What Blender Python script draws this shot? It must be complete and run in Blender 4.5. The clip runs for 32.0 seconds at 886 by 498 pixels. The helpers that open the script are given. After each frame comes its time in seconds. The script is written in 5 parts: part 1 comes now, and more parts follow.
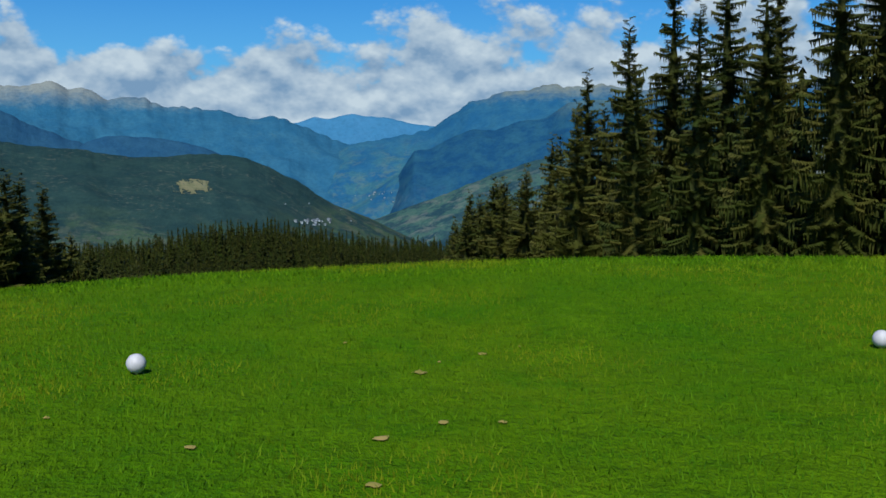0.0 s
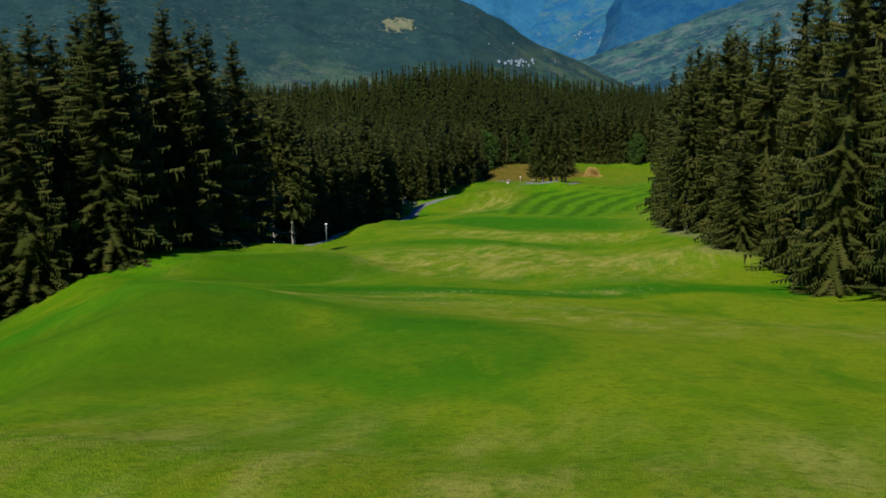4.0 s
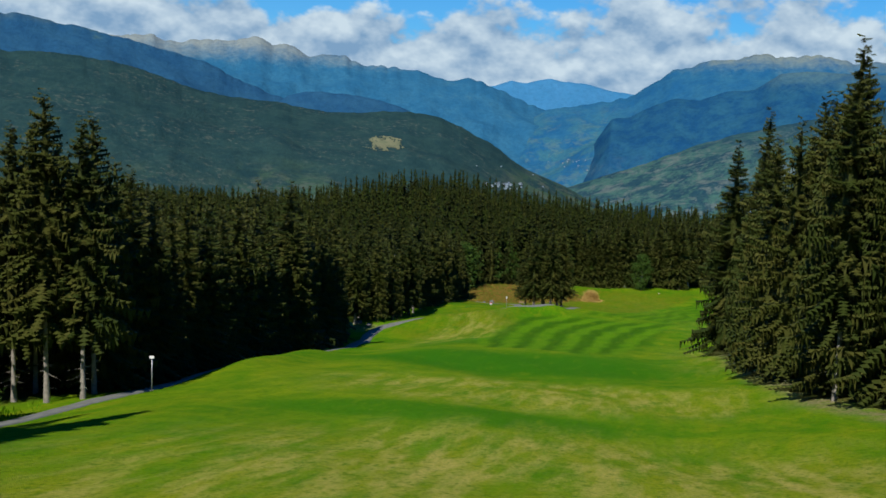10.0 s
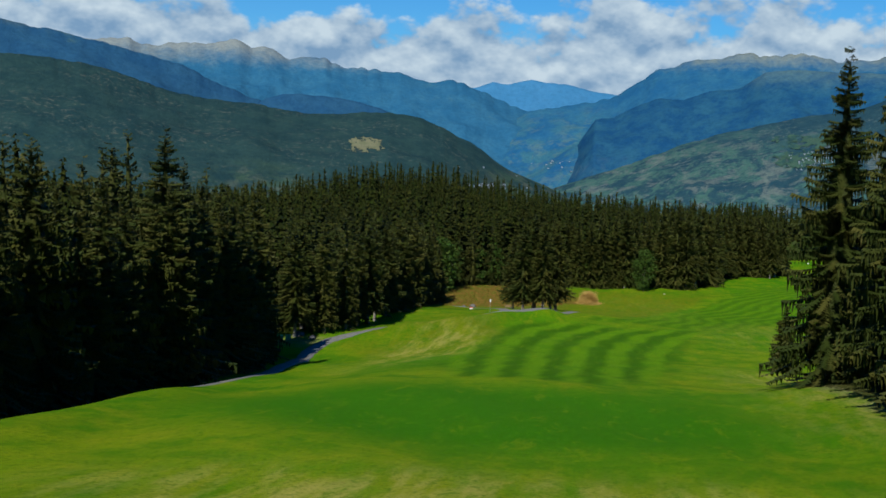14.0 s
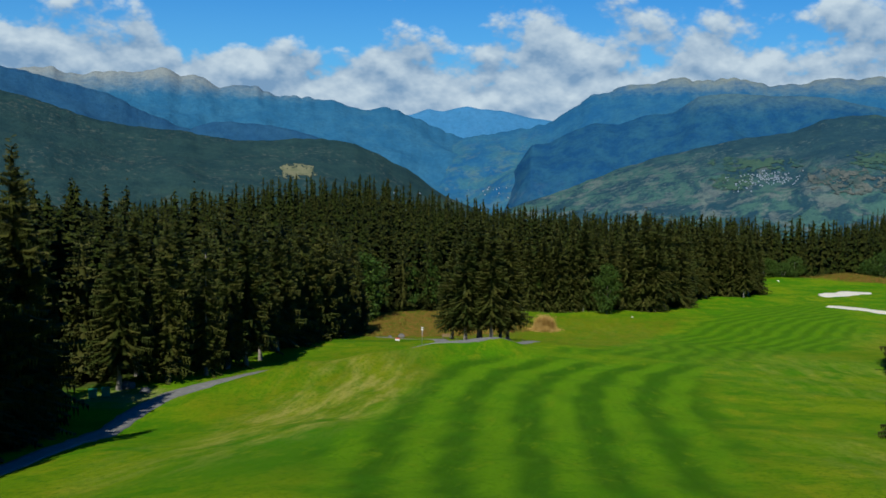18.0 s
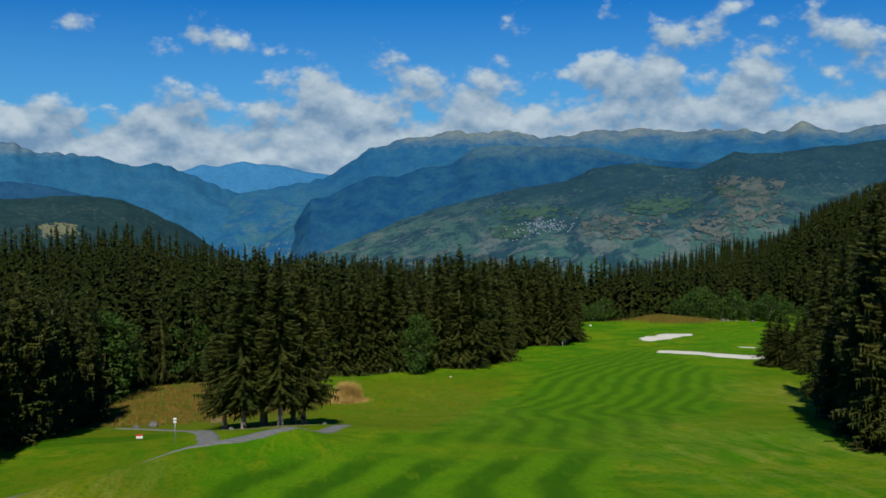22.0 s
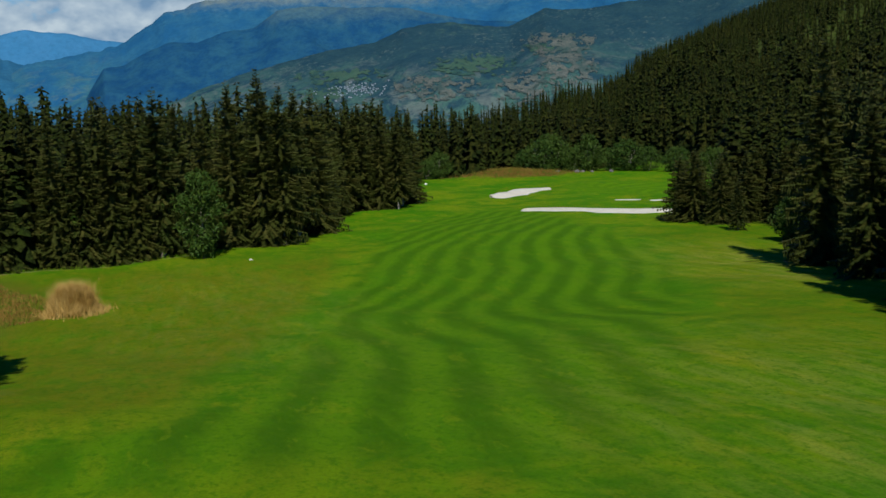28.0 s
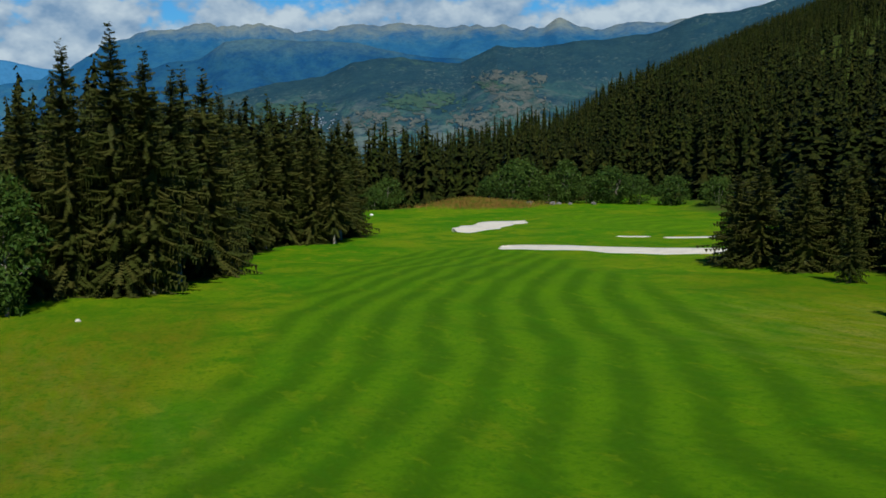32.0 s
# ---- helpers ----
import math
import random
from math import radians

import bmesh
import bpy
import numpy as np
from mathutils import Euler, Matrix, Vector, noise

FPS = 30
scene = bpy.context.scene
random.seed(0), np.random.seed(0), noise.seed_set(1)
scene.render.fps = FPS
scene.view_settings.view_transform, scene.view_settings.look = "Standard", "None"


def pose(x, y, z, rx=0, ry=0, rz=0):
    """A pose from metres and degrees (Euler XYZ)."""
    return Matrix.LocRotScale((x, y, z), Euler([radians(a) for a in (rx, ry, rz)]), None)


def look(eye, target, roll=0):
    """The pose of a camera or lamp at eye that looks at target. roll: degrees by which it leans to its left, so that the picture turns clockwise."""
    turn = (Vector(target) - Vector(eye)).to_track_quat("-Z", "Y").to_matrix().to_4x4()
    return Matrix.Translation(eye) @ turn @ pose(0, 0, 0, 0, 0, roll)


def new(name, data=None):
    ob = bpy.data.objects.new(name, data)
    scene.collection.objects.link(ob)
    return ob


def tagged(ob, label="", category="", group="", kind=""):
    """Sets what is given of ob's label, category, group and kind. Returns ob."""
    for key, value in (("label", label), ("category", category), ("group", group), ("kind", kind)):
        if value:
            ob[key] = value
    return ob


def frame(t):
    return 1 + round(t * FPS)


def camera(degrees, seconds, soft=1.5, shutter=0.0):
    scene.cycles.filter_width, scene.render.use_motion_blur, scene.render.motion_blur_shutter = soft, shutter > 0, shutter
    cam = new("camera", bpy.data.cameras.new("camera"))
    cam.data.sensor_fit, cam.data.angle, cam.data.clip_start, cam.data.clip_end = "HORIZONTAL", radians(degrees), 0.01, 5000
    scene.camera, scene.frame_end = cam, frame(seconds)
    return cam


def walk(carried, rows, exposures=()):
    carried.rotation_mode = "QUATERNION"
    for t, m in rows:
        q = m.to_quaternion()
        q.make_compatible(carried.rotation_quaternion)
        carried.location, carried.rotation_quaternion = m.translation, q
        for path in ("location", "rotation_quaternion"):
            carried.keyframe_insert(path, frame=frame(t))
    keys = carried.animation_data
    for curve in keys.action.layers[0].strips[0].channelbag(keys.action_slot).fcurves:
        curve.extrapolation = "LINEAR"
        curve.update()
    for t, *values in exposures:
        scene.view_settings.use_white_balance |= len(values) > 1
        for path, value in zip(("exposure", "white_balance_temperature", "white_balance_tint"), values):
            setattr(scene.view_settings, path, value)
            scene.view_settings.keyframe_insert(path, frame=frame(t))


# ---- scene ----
cam = camera(45.0, 32.0, soft=1.6)

# seconds, x, y, z, then degrees: turn to the left, tilt up, lean
PATH = [
    (0, -0.00, 0.00, 0.91, 0.00, -4.91, -0.36),
    (0.5, -0.25, 0.06, 1.135, 1.35, -6.03, -0.14),
    (1, -0.52, 0.41, 1.35, 3.41, -7.36, 0.06),
    (1.5, -0.79, 1.12, 1.56, 5.55, -8.48, 0.08),
    (2, -1.13, 2.65, 1.79, 7.69, -9.60, 0.14),
    (2.5, -1.45, 4.70, 1.93, 9.27, -10.59, 0.03),
    (3, -1.74, 7.18, 2.02, 10.38, -11.63, -0.12),
    (3.5, -1.99, 9.86, 2.09, 10.91, -12.57, -0.28),
    (5.5, -3.43, 26.49, 0.15, 10.32, -14.26, -0.34),
    (6, -3.96, 31.95, -0.84, 10.15, -14.23, -0.12),
    (6.5, -4.54, 37.31, -1.94, 10.14, -13.92, 0.12),
    (7, -5.30, 43.55, -3.18, 10.16, -13.38, 0.39),
    (7.5, -6.14, 49.65, -4.40, 10.15, -12.53, 0.70),
    (8, -7.15, 56.47, -5.70, 10.08, -11.31, 1.23),
    (8.5, -8.13, 62.79, -6.92, 10.03, -9.99, 1.64),
    (9, -9.11, 69.62, -8.41, 10.06, -8.55, 1.85),
    (9.5, -10.06, 75.95, -9.82, 10.09, -7.48, 1.91),
    (10, -11.18, 82.83, -11.24, 10.05, -6.72, 1.99),
    (10.5, -12.24, 89.29, -12.48, 9.96, -6.28, 1.96),
    (11, -12.95, 95.87, -13.74, 9.92, -6.09, 1.82),
    (11.5, -13.77, 102.30, -14.82, 9.82, -6.05, 1.80),
    (12, -14.48, 109.15, -15.91, 9.74, -6.06, 1.75),
    (12.5, -15.11, 116.02, -16.97, 9.64, -6.14, 1.74),
    (13, -15.83, 122.77, -18.00, 9.49, -6.25, 1.66),
    (13.5, -16.39, 129.30, -19.00, 9.36, -6.36, 1.57),
    (14, -17.06, 135.93, -20.06, 9.19, -6.46, 1.51),
    (14.5, -17.70, 142.42, -21.16, 9.00, -6.47, 1.53),
    (16.5, -20.76, 174.12, -26.55, 7.86, -5.93, 1.27),
    (17, -21.47, 182.03, -27.88, 7.36, -5.63, 1.16),
    (17.5, -21.98, 189.69, -29.11, 6.77, -5.26, 0.98),
    (18, -22.94, 197.91, -30.27, 5.88, -4.81, 0.84),
    (18.5, -23.57, 205.45, -31.23, 4.90, -4.31, 0.79),
    (19, -24.11, 213.23, -32.02, 3.65, -3.73, 0.68),
    (19.5, -24.75, 221.25, -33.01, 2.28, -3.15, 0.79),
    (20, -25.15, 228.89, -33.90, 0.73, -2.57, 0.71),
    (20.5, -25.71, 236.03, -34.61, -0.85, -2.17, 0.52),
    (21, -26.17, 242.91, -35.29, -2.52, -1.87, 0.31),
    (21.5, -26.65, 249.62, -35.92, -4.11, -1.76, -0.06),
    (22, -26.88, 256.27, -36.53, -5.81, -1.81, -0.48),
    (22.5, -26.97, 262.83, -37.08, -7.43, -2.00, -1.03),
    (23, -26.80, 269.54, -37.60, -9.16, -2.33, -1.81),
    (23.5, -26.74, 275.69, -38.12, -10.79, -2.72, -2.31),
    (24, -26.31, 281.56, -38.68, -12.24, -3.24, -2.71),
    (24.5, -25.86, 287.53, -39.28, -13.38, -3.83, -2.93),
    (25, -25.17, 293.72, -40.00, -14.20, -4.62, -3.15),
    (25.5, -24.24, 299.42, -40.73, -14.65, -5.45, -3.23),
    (27.5, -17.73, 326.93, -45.60, -15.45, -8.68, -2.50),
    (28, -15.73, 334.50, -47.02, -15.63, -9.06, -2.10),
    (28.5, -14.01, 341.98, -48.26, -15.87, -9.27, -1.74),
    (29, -12.09, 349.60, -49.42, -16.09, -9.35, -1.38),
    (29.5, -10.18, 357.23, -50.59, -16.33, -9.27, -1.03),
    (30, -8.03, 365.32, -51.78, -16.57, -9.04, -0.76),
    (30.5, -5.96, 373.17, -52.82, -16.88, -8.74, -0.56),
    (31, -3.36, 381.57, -53.87, -17.21, -8.26, -0.60),
    (31.5, -0.96, 389.65, -54.75, -17.75, -7.74, -0.68),
    (32, 1.59, 398.07, -55.47, -18.56, -7.07, -0.84),
]


def flown(x, y, z, turn, tilt, lean):
    return pose(x, y, z, 90 + tilt, 0, turn) @ pose(0, 0, 0, 0, 0, lean)


walk(cam, [(r[0], flown(*r[1:])) for r in PATH], [(0, -0.03), (1, 0.0), (2, 0.12), (3, 0.12), (6, 0.18), (8, 0.17), (9, 0.14), (12, 0.06), (17, 0.0), (19, -0.02), (21, -0.20), (25, -0.20), (28, -0.18), (32, -0.14)])

# ---- world and sun ----
SUN_EL, SUN_AZ = 46.0, 189.0          # degrees; azimuth clockwise from +y

world = bpy.data.worlds.new("sky")
scene.world = world
world.use_nodes = True
wn, wl = world.node_tree.nodes, world.node_tree.links
wn.clear()


def wnode(kind, **values):
    n = wn.new(kind)
    for key, v in values.items():
        if key in n.inputs:
            n.inputs[key].default_value = v
    return n


sky = wn.new("ShaderNodeTexSky")
sky.sky_type = "NISHITA"
sky.sun_disc = False
sky.sun_elevation, sky.sun_rotation = radians(SUN_EL), radians(SUN_AZ)
sky.altitude, sky.air_density, sky.dust_density, sky.ozone_density = 1700, 1.0, 0.2, 3.0
sat = wn.new("ShaderNodeHueSaturation")
sat.inputs["Hue"].default_value = 0.515
sat.inputs["Saturation"].default_value = 2.3
sat.inputs["Value"].default_value = 0.98
wl.new(sky.outputs[0], sat.inputs["Color"])
# cumulus: a band of broken cloud above the ridges, thinning upwards
tc = wn.new("ShaderNodeTexCoord")
sep = wn.new("ShaderNodeSeparateXYZ")
wl.new(tc.outputs["Generated"], sep.inputs[0])
mp = wn.new("ShaderNodeMapping")
mp.inputs["Scale"].default_value = (1, 1, 1.5)
mp.inputs["Location"].default_value = (3.1, 0.4, 0.1)
wl.new(tc.outputs["Generated"], mp.inputs[0])
n1 = wnode("ShaderNodeTexNoise", Scale=11.0, Detail=9.0, Roughness=0.53, Distortion=0.1)
wl.new(mp.outputs[0], n1.inputs["Vector"])
mp2 = wn.new("ShaderNodeMapping")
mp2.inputs["Scale"].default_value = (1, 1, 1.5)
mp2.inputs["Location"].default_value = (3.1, 0.4, 0.118)
wl.new(tc.outputs["Generated"], mp2.inputs[0])
n2 = wnode("ShaderNodeTexNoise", Scale=11.0, Detail=4.0, Roughness=0.50, Distortion=0.1)
wl.new(mp2.outputs[0], n2.inputs["Vector"])


def wmath(op, a, b=None):
    m = wn.new("ShaderNodeMath")
    m.operation = op
    for k, v in enumerate((a, b)):
        if v is None:
            continue
        if isinstance(v, (int, float)):
            m.inputs[k].default_value = v
        else:
            wl.new(v, m.inputs[k])
    return m.outputs[0]



def puffs(noise_node, mapping):
    """Noise broken up into rounded billows."""
    v = wnode("ShaderNodeTexVoronoi", Scale=19.0, Detail=3.0, Roughness=0.55, Lacunarity=2.2)
    v.normalize = True
    wl.new(mapping.outputs[0], v.inputs["Vector"])
    round_part = wmath("MULTIPLY", wmath("SUBTRACT", 0.60, v.outputs["Distance"]), 0.50)
    return wmath("ADD", wmath("MULTIPLY", noise_node.outputs["Fac"], 0.72), round_part)


puff1, puff2 = puffs(n1, mp), puffs(n2, mp2)
cover = wn.new("ShaderNodeMapRange")     # cloud cover by height in the sky
cover.inputs["From Min"].default_value = 0.07
cover.inputs["From Max"].default_value = 0.225
cover.inputs["To Min"].default_value = 0.20
cover.inputs["To Max"].default_value = -0.16
wl.new(sep.outputs["Z"], cover.inputs["Value"])
dens = wmath("ADD", puff1, cover.outputs[0])
# a clear streak over the western peaks
off_x = wmath("MULTIPLY", wmath("ADD", sep.outputs["X"], 0.27), 4.5)
off_z = wmath("MULTIPLY", wmath("SUBTRACT", sep.outputs["Z"], 0.118), 34.0)
far_off = wmath("ADD", wmath("MULTIPLY", off_x, off_x), wmath("MULTIPLY", off_z, off_z))
dens = wmath("SUBTRACT", dens, wmath("DIVIDE", 0.13, wmath("ADD", 1.0, wmath("MULTIPLY", far_off, far_off))))
mask = wn.new("ShaderNodeMapRange")
mask.interpolation_type = "SMOOTHSTEP"
mask.inputs["From Min"].default_value = 0.505
mask.inputs["From Max"].default_value = 0.60
wl.new(dens, mask.inputs["Value"])
shade = wmath("SUBTRACT", puff1, puff2)
lit = wn.new("ShaderNodeMapRange")
lit.inputs["From Min"].default_value = -0.10
lit.inputs["From Max"].default_value = 0.11
wl.new(shade, lit.inputs["Value"])
ccol = wn.new("ShaderNodeMix")
ccol.data_type = "RGBA"
ccol.inputs["A"].default_value = (1.9, 3.3, 5.1, 1)
ccol.inputs["B"].default_value = (5.5, 6.7, 7.6, 1)
wl.new(lit.outputs[0], ccol.inputs["Factor"])
mixc = wn.new("ShaderNodeMix")
mixc.data_type = "RGBA"
wl.new(mask.outputs[0], mixc.inputs["Factor"])
low = wn.new("ShaderNodeMapRange")       # paler sky towards the ridges
low.inputs["From Min"].default_value = 0.05
low.inputs["From Max"].default_value = 0.21
low.inputs["To Min"].default_value = 0.62
low.inputs["To Max"].default_value = 0.0
wl.new(sep.outputs["Z"], low.inputs["Value"])
pale = wn.new("ShaderNodeMix")
pale.data_type = "RGBA"
wl.new(low.outputs[0], pale.inputs["Factor"])
wl.new(sat.outputs[0], pale.inputs["A"])
pale.inputs["B"].default_value = (2.3, 5.2, 7.9, 1)
wl.new(pale.outputs["Result"], mixc.inputs["A"])
wl.new(ccol.outputs["Result"], mixc.inputs["B"])
bg = wn.new("ShaderNodeBackground")
bg.inputs["Strength"].default_value = 0.10
wl.new(mixc.outputs["Result"], bg.inputs["Color"])
wout = wn.new("ShaderNodeOutputWorld")
wl.new(bg.outputs[0], wout.inputs["Surface"])

sun_data = bpy.data.lights.new("sun", "SUN")
sun_data.energy, sun_data.angle, sun_data.color = 5.0, radians(0.53), (1.0, 0.95, 0.86)
sun = new("sun", sun_data)
sa, se = radians(SUN_AZ), radians(SUN_EL)
sun.matrix_world = look((0, 0, 0), (-math.sin(sa) * math.cos(se), -math.cos(sa) * math.cos(se), -math.sin(se)))

# ---- materials ----
class Mat:
    """A small builder for node materials."""

    def __init__(self, name):
        self.m = bpy.data.materials.new(name)
        self.m.use_nodes = True
        self.n, self.l = self.m.node_tree.nodes, self.m.node_tree.links
        self.bsdf = self.n["Principled BSDF"]

    def link(self, a, b):
        self.l.new(a, b)

    def put(self, socket, v):
        if isinstance(v, (int, float)):
            socket.default_value = v
        elif isinstance(v, tuple):
            socket.default_value = (*v, 1) if len(v) == 3 and socket.type == "RGBA" else v
        else:
            self.l.new(v, socket)

    def pos(self):
        return self.n.new("ShaderNodeNewGeometry").outputs["Position"]

    def obj(self):
        return self.n.new("ShaderNodeTexCoord").outputs["Object"]

    def scaled(self, vec, s):
        m = self.n.new("ShaderNodeMapping")
        m.inputs["Scale"].default_value = s
        self.l.new(vec, m.inputs[0])
        return m.outputs[0]

    def noise(self, vec, scale, detail=4.0, rough=0.55, dist=0.0):
        t = self.n.new("ShaderNodeTexNoise")
        t.inputs["Scale"].default_value, t.inputs["Detail"].default_value = scale, detail
        t.inputs["Roughness"].default_value, t.inputs["Distortion"].default_value = rough, dist
        self.l.new(vec, t.inputs["Vector"])
        return t.outputs["Fac"]

    def ramp(self, v, a, b, lo=0.0, hi=1.0, smooth=True):
        r = self.n.new("ShaderNodeMapRange")
        if smooth:
            r.interpolation_type = "SMOOTHSTEP"
        for key, x in (("From Min", a), ("From Max", b), ("To Min", lo), ("To Max", hi)):
            r.inputs[key].default_value = x
        self.l.new(v, r.inputs["Value"])
        return r.outputs[0]

    def mix(self, f, a, b):
        x = self.n.new("ShaderNodeMix")
        x.data_type = "RGBA"
        self.put(x.inputs["Factor"], f)
        self.put(x.inputs["A"], a)
        self.put(x.inputs["B"], b)
        return x.outputs["Result"]

    def math(self, op, a, b=0.0):
        x = self.n.new("ShaderNodeMath")
        x.operation = op
        self.put(x.inputs[0], a)
        self.put(x.inputs[1], b)
        return x.outputs[0]

    def attr(self, name):
        a = self.n.new("ShaderNodeAttribute")
        a.attribute_name = name
        return a.outputs["Fac"]

    def rand(self):
        return self.n.new("ShaderNodeObjectInfo").outputs["Random"]

    def island(self):
        return self.n.new("ShaderNodeNewGeometry").outputs["Random Per Island"]

    def bump(self, h, strength=0.3, dist=0.02):
        b = self.n.new("ShaderNodeBump")
        b.inputs["Strength"].default_value, b.inputs["Distance"].default_value = strength, dist
        self.l.new(h, b.inputs["Height"])
        self.l.new(b.outputs[0], self.bsdf.inputs["Normal"])

    def done(self, color, rough=0.8, spec=0.3, metal=0.0):
        self.put(self.bsdf.inputs["Base Color"], color)
        self.put(self.bsdf.inputs["Roughness"], rough)
        self.bsdf.inputs["Specular IOR Level"].default_value = spec
        self.bsdf.inputs["Metallic"].default_value = metal
        return self.m


def simple(name, a, b, scale, rough=0.7, spec=0.3, metal=0.0, bump=0.2, bdist=0.01):
    k = Mat(name)
    p = k.obj()
    big, small = k.noise(p, scale, 4), k.noise(p, scale * 9, 3)
    col = k.mix(k.ramp(big, 0.3, 0.7), a, b)
    col = k.mix(k.ramp(small, 0.35, 0.75, 0.0, 0.5), col, tuple(0.7 * c for c in a))
    k.bump(small, bump, bdist)
    return k.done(col, rough, spec, metal)


def make_turf():
    """Mown grass: fairway stripes, rough, dry ground, all by masks on the sheet."""
    k = Mat("turf")
    p = k.pos()
    big, mid, fine = k.noise(p, 0.035, 4, 0.6), k.noise(p, 0.35, 5, 0.65), k.noise(p, 6.0, 4, 0.7)
    streak = k.noise(k.scaled(p, (0.9, 0.10, 0.9)), 1.0, 4, 0.6)
    micro = k.noise(k.scaled(p, (1, 0.55, 1)), 34.0, 3, 0.7)
    col = k.mix(k.ramp(big, 0.35, 0.65), (0.066, 0.205, 0.0024), (0.155, 0.240, 0.0040))
    tuftier = k.noise(k.scaled(p, (0.8, 0.3, 0.8)), 1.0, 5, 0.65)
    patch = k.noise(k.scaled(p, (0.42, 0.16, 0.42)), 1.0, 5, 0.62, 0.4)
    col = k.mix(k.ramp(patch, 0.50, 0.66, 0.0, 0.75), col, (0.215, 0.250, 0.0080))
    lush = k.ramp(k.math("ADD", k.math("MULTIPLY", mid, 0.4), k.math("MULTIPLY", k.noise(p, 0.09, 3, 0.6), 0.6)), 0.46, 0.60, 0.0, 0.85)
    lush = k.math("MAXIMUM", lush, k.math("MULTIPLY", k.attr("lush"), k.ramp(patch, 0.30, 0.48, 0.55, 1.0)))
    col = k.mix(lush, col, (0.030, 0.160, 0.0018))
    col = k.mix(k.math("MULTIPLY", k.attr("yellow"), k.ramp(patch, 0.34, 0.58, 0.25, 1.0)), col, (0.200, 0.265, 0.0070))
    col = k.mix(k.math("MULTIPLY", k.attr("olive"), k.ramp(patch, 0.30, 0.55, 0.45, 1.0)), col, k.mix(k.ramp(tuftier, 0.36, 0.66), (0.160, 0.165, 0.0060), (0.100, 0.155, 0.0035)))
    # fairway
    stripe = k.mix(k.attr("stripe"), (0.031, 0.112, 0.0016), (0.100, 0.240, 0.0028))
    stripe = k.mix(k.ramp(streak, 0.45, 0.75, 0, 0.40), stripe, (0.100, 0.205, 0.0030))
    col = k.mix(k.attr("fairway"), col, stripe)
    # blotches of lush and of worn grass, in all the mown land
    blot = k.noise(k.scaled(p, (1.0, 0.6, 1.0)), 0.24, 6, 0.72, 0.6)
    worn = k.noise(k.scaled(p, (1.0, 0.30, 1.0)), 0.55, 6, 0.74, 0.4)
    col = k.mix(k.ramp(blot, 0.52, 0.60, 0.0, 0.42), col, (0.036, 0.158, 0.0022))
    col = k.mix(k.ramp(worn, 0.56, 0.63, 0.0, 0.42), col, (0.165, 0.235, 0.0050))
    col = k.mix(k.ramp(k.noise(k.scaled(p, (1.0, 0.22, 1.0)), 1.6, 4, 0.7), 0.64, 0.70, 0.0, 0.35), col, (0.200, 0.270, 0.0080))
    # tee grass
    col = k.mix(k.attr("tee"), col, k.mix(k.ramp(mid, 0.3, 0.7), (0.036, 0.125, 0.0012), (0.080, 0.165, 0.0020)))
    # yellowed and bare ground
    dryc = k.mix(k.ramp(streak, 0.35, 0.65), (0.220, 0.262, 0.011), (0.400, 0.355, 0.080))
    dryf = k.math("MULTIPLY", k.attr("dry"), k.ramp(k.noise(k.scaled(p, (0.50, 0.060, 0.50)), 0.9, 6, 0.68), 0.34, 0.62))
    col = k.mix(dryf, col, dryc)
    bare = k.math("MULTIPLY", k.attr("bare"), k.ramp(k.noise(k.scaled(p, (0.55, 1.5, 1.5)), 0.9, 7, 0.72), 0.50, 0.64, 0.0, 0.85))
    col = k.mix(bare, col, k.mix(k.ramp(fine, 0.4, 0.7), (0.36, 0.31, 0.16), (0.20, 0.20, 0.05)))
    crumb = k.math("MULTIPLY", k.attr("fleck"), k.ramp(k.noise(k.scaled(p, (1.3, 0.45, 1.3)), 3.2, 5, 0.75), 0.53, 0.62))
    col = k.mix(crumb, col, (0.44, 0.41, 0.15))
    duff = k.math("MULTIPLY", k.attr("duff"), k.ramp(mid, 0.36, 0.56, 0.25, 1.0))
    col = k.mix(duff, col, k.mix(k.ramp(fine, 0.35, 0.65), (0.300, 0.240, 0.140), (0.180, 0.140, 0.075)))
    floor = k.mix(k.ramp(mid, 0.3, 0.7), (0.060, 0.042, 0.020), (0.040, 0.060, 0.014))
    col = k.mix(k.attr("litter"), col, floor)
    meadow = k.mix(k.ramp(mid, 0.35, 0.65), (0.120, 0.135, 0.012), (0.150, 0.095, 0.022))
    col = k.mix(k.attr("meadow"), col, meadow)
    tuft = k.noise(k.scaled(p, (1, 0.6, 1)), 2.2, 5, 0.72)
    col = k.mix(k.ramp(tuft, 0.50, 0.64, 0.0, 0.62), col, k.mix(k.attr("yellow"), (0.034, 0.135, 0.0018), (0.110, 0.190, 0.0030)))
    col = k.mix(k.ramp(tuft, 0.30, 0.46, 0.45, 0.0), col, (0.105, 0.240, 0.0040))
    col = k.mix(k.ramp(fine, 0.42, 0.78, 0.0, 0.52), col, (0.020, 0.060, 0.0015))
    col = k.mix(k.ramp(micro, 0.45, 0.75, 0.0, 0.40), col, (0.095, 0.200, 0.003))
    h = k.math("ADD", k.math("MULTIPLY", mid, 0.6), k.math("ADD", fine, micro))
    k.bump(h, 0.7, 0.06)
    return k.done(col, 0.95, 0.03)


TURF = make_turf()


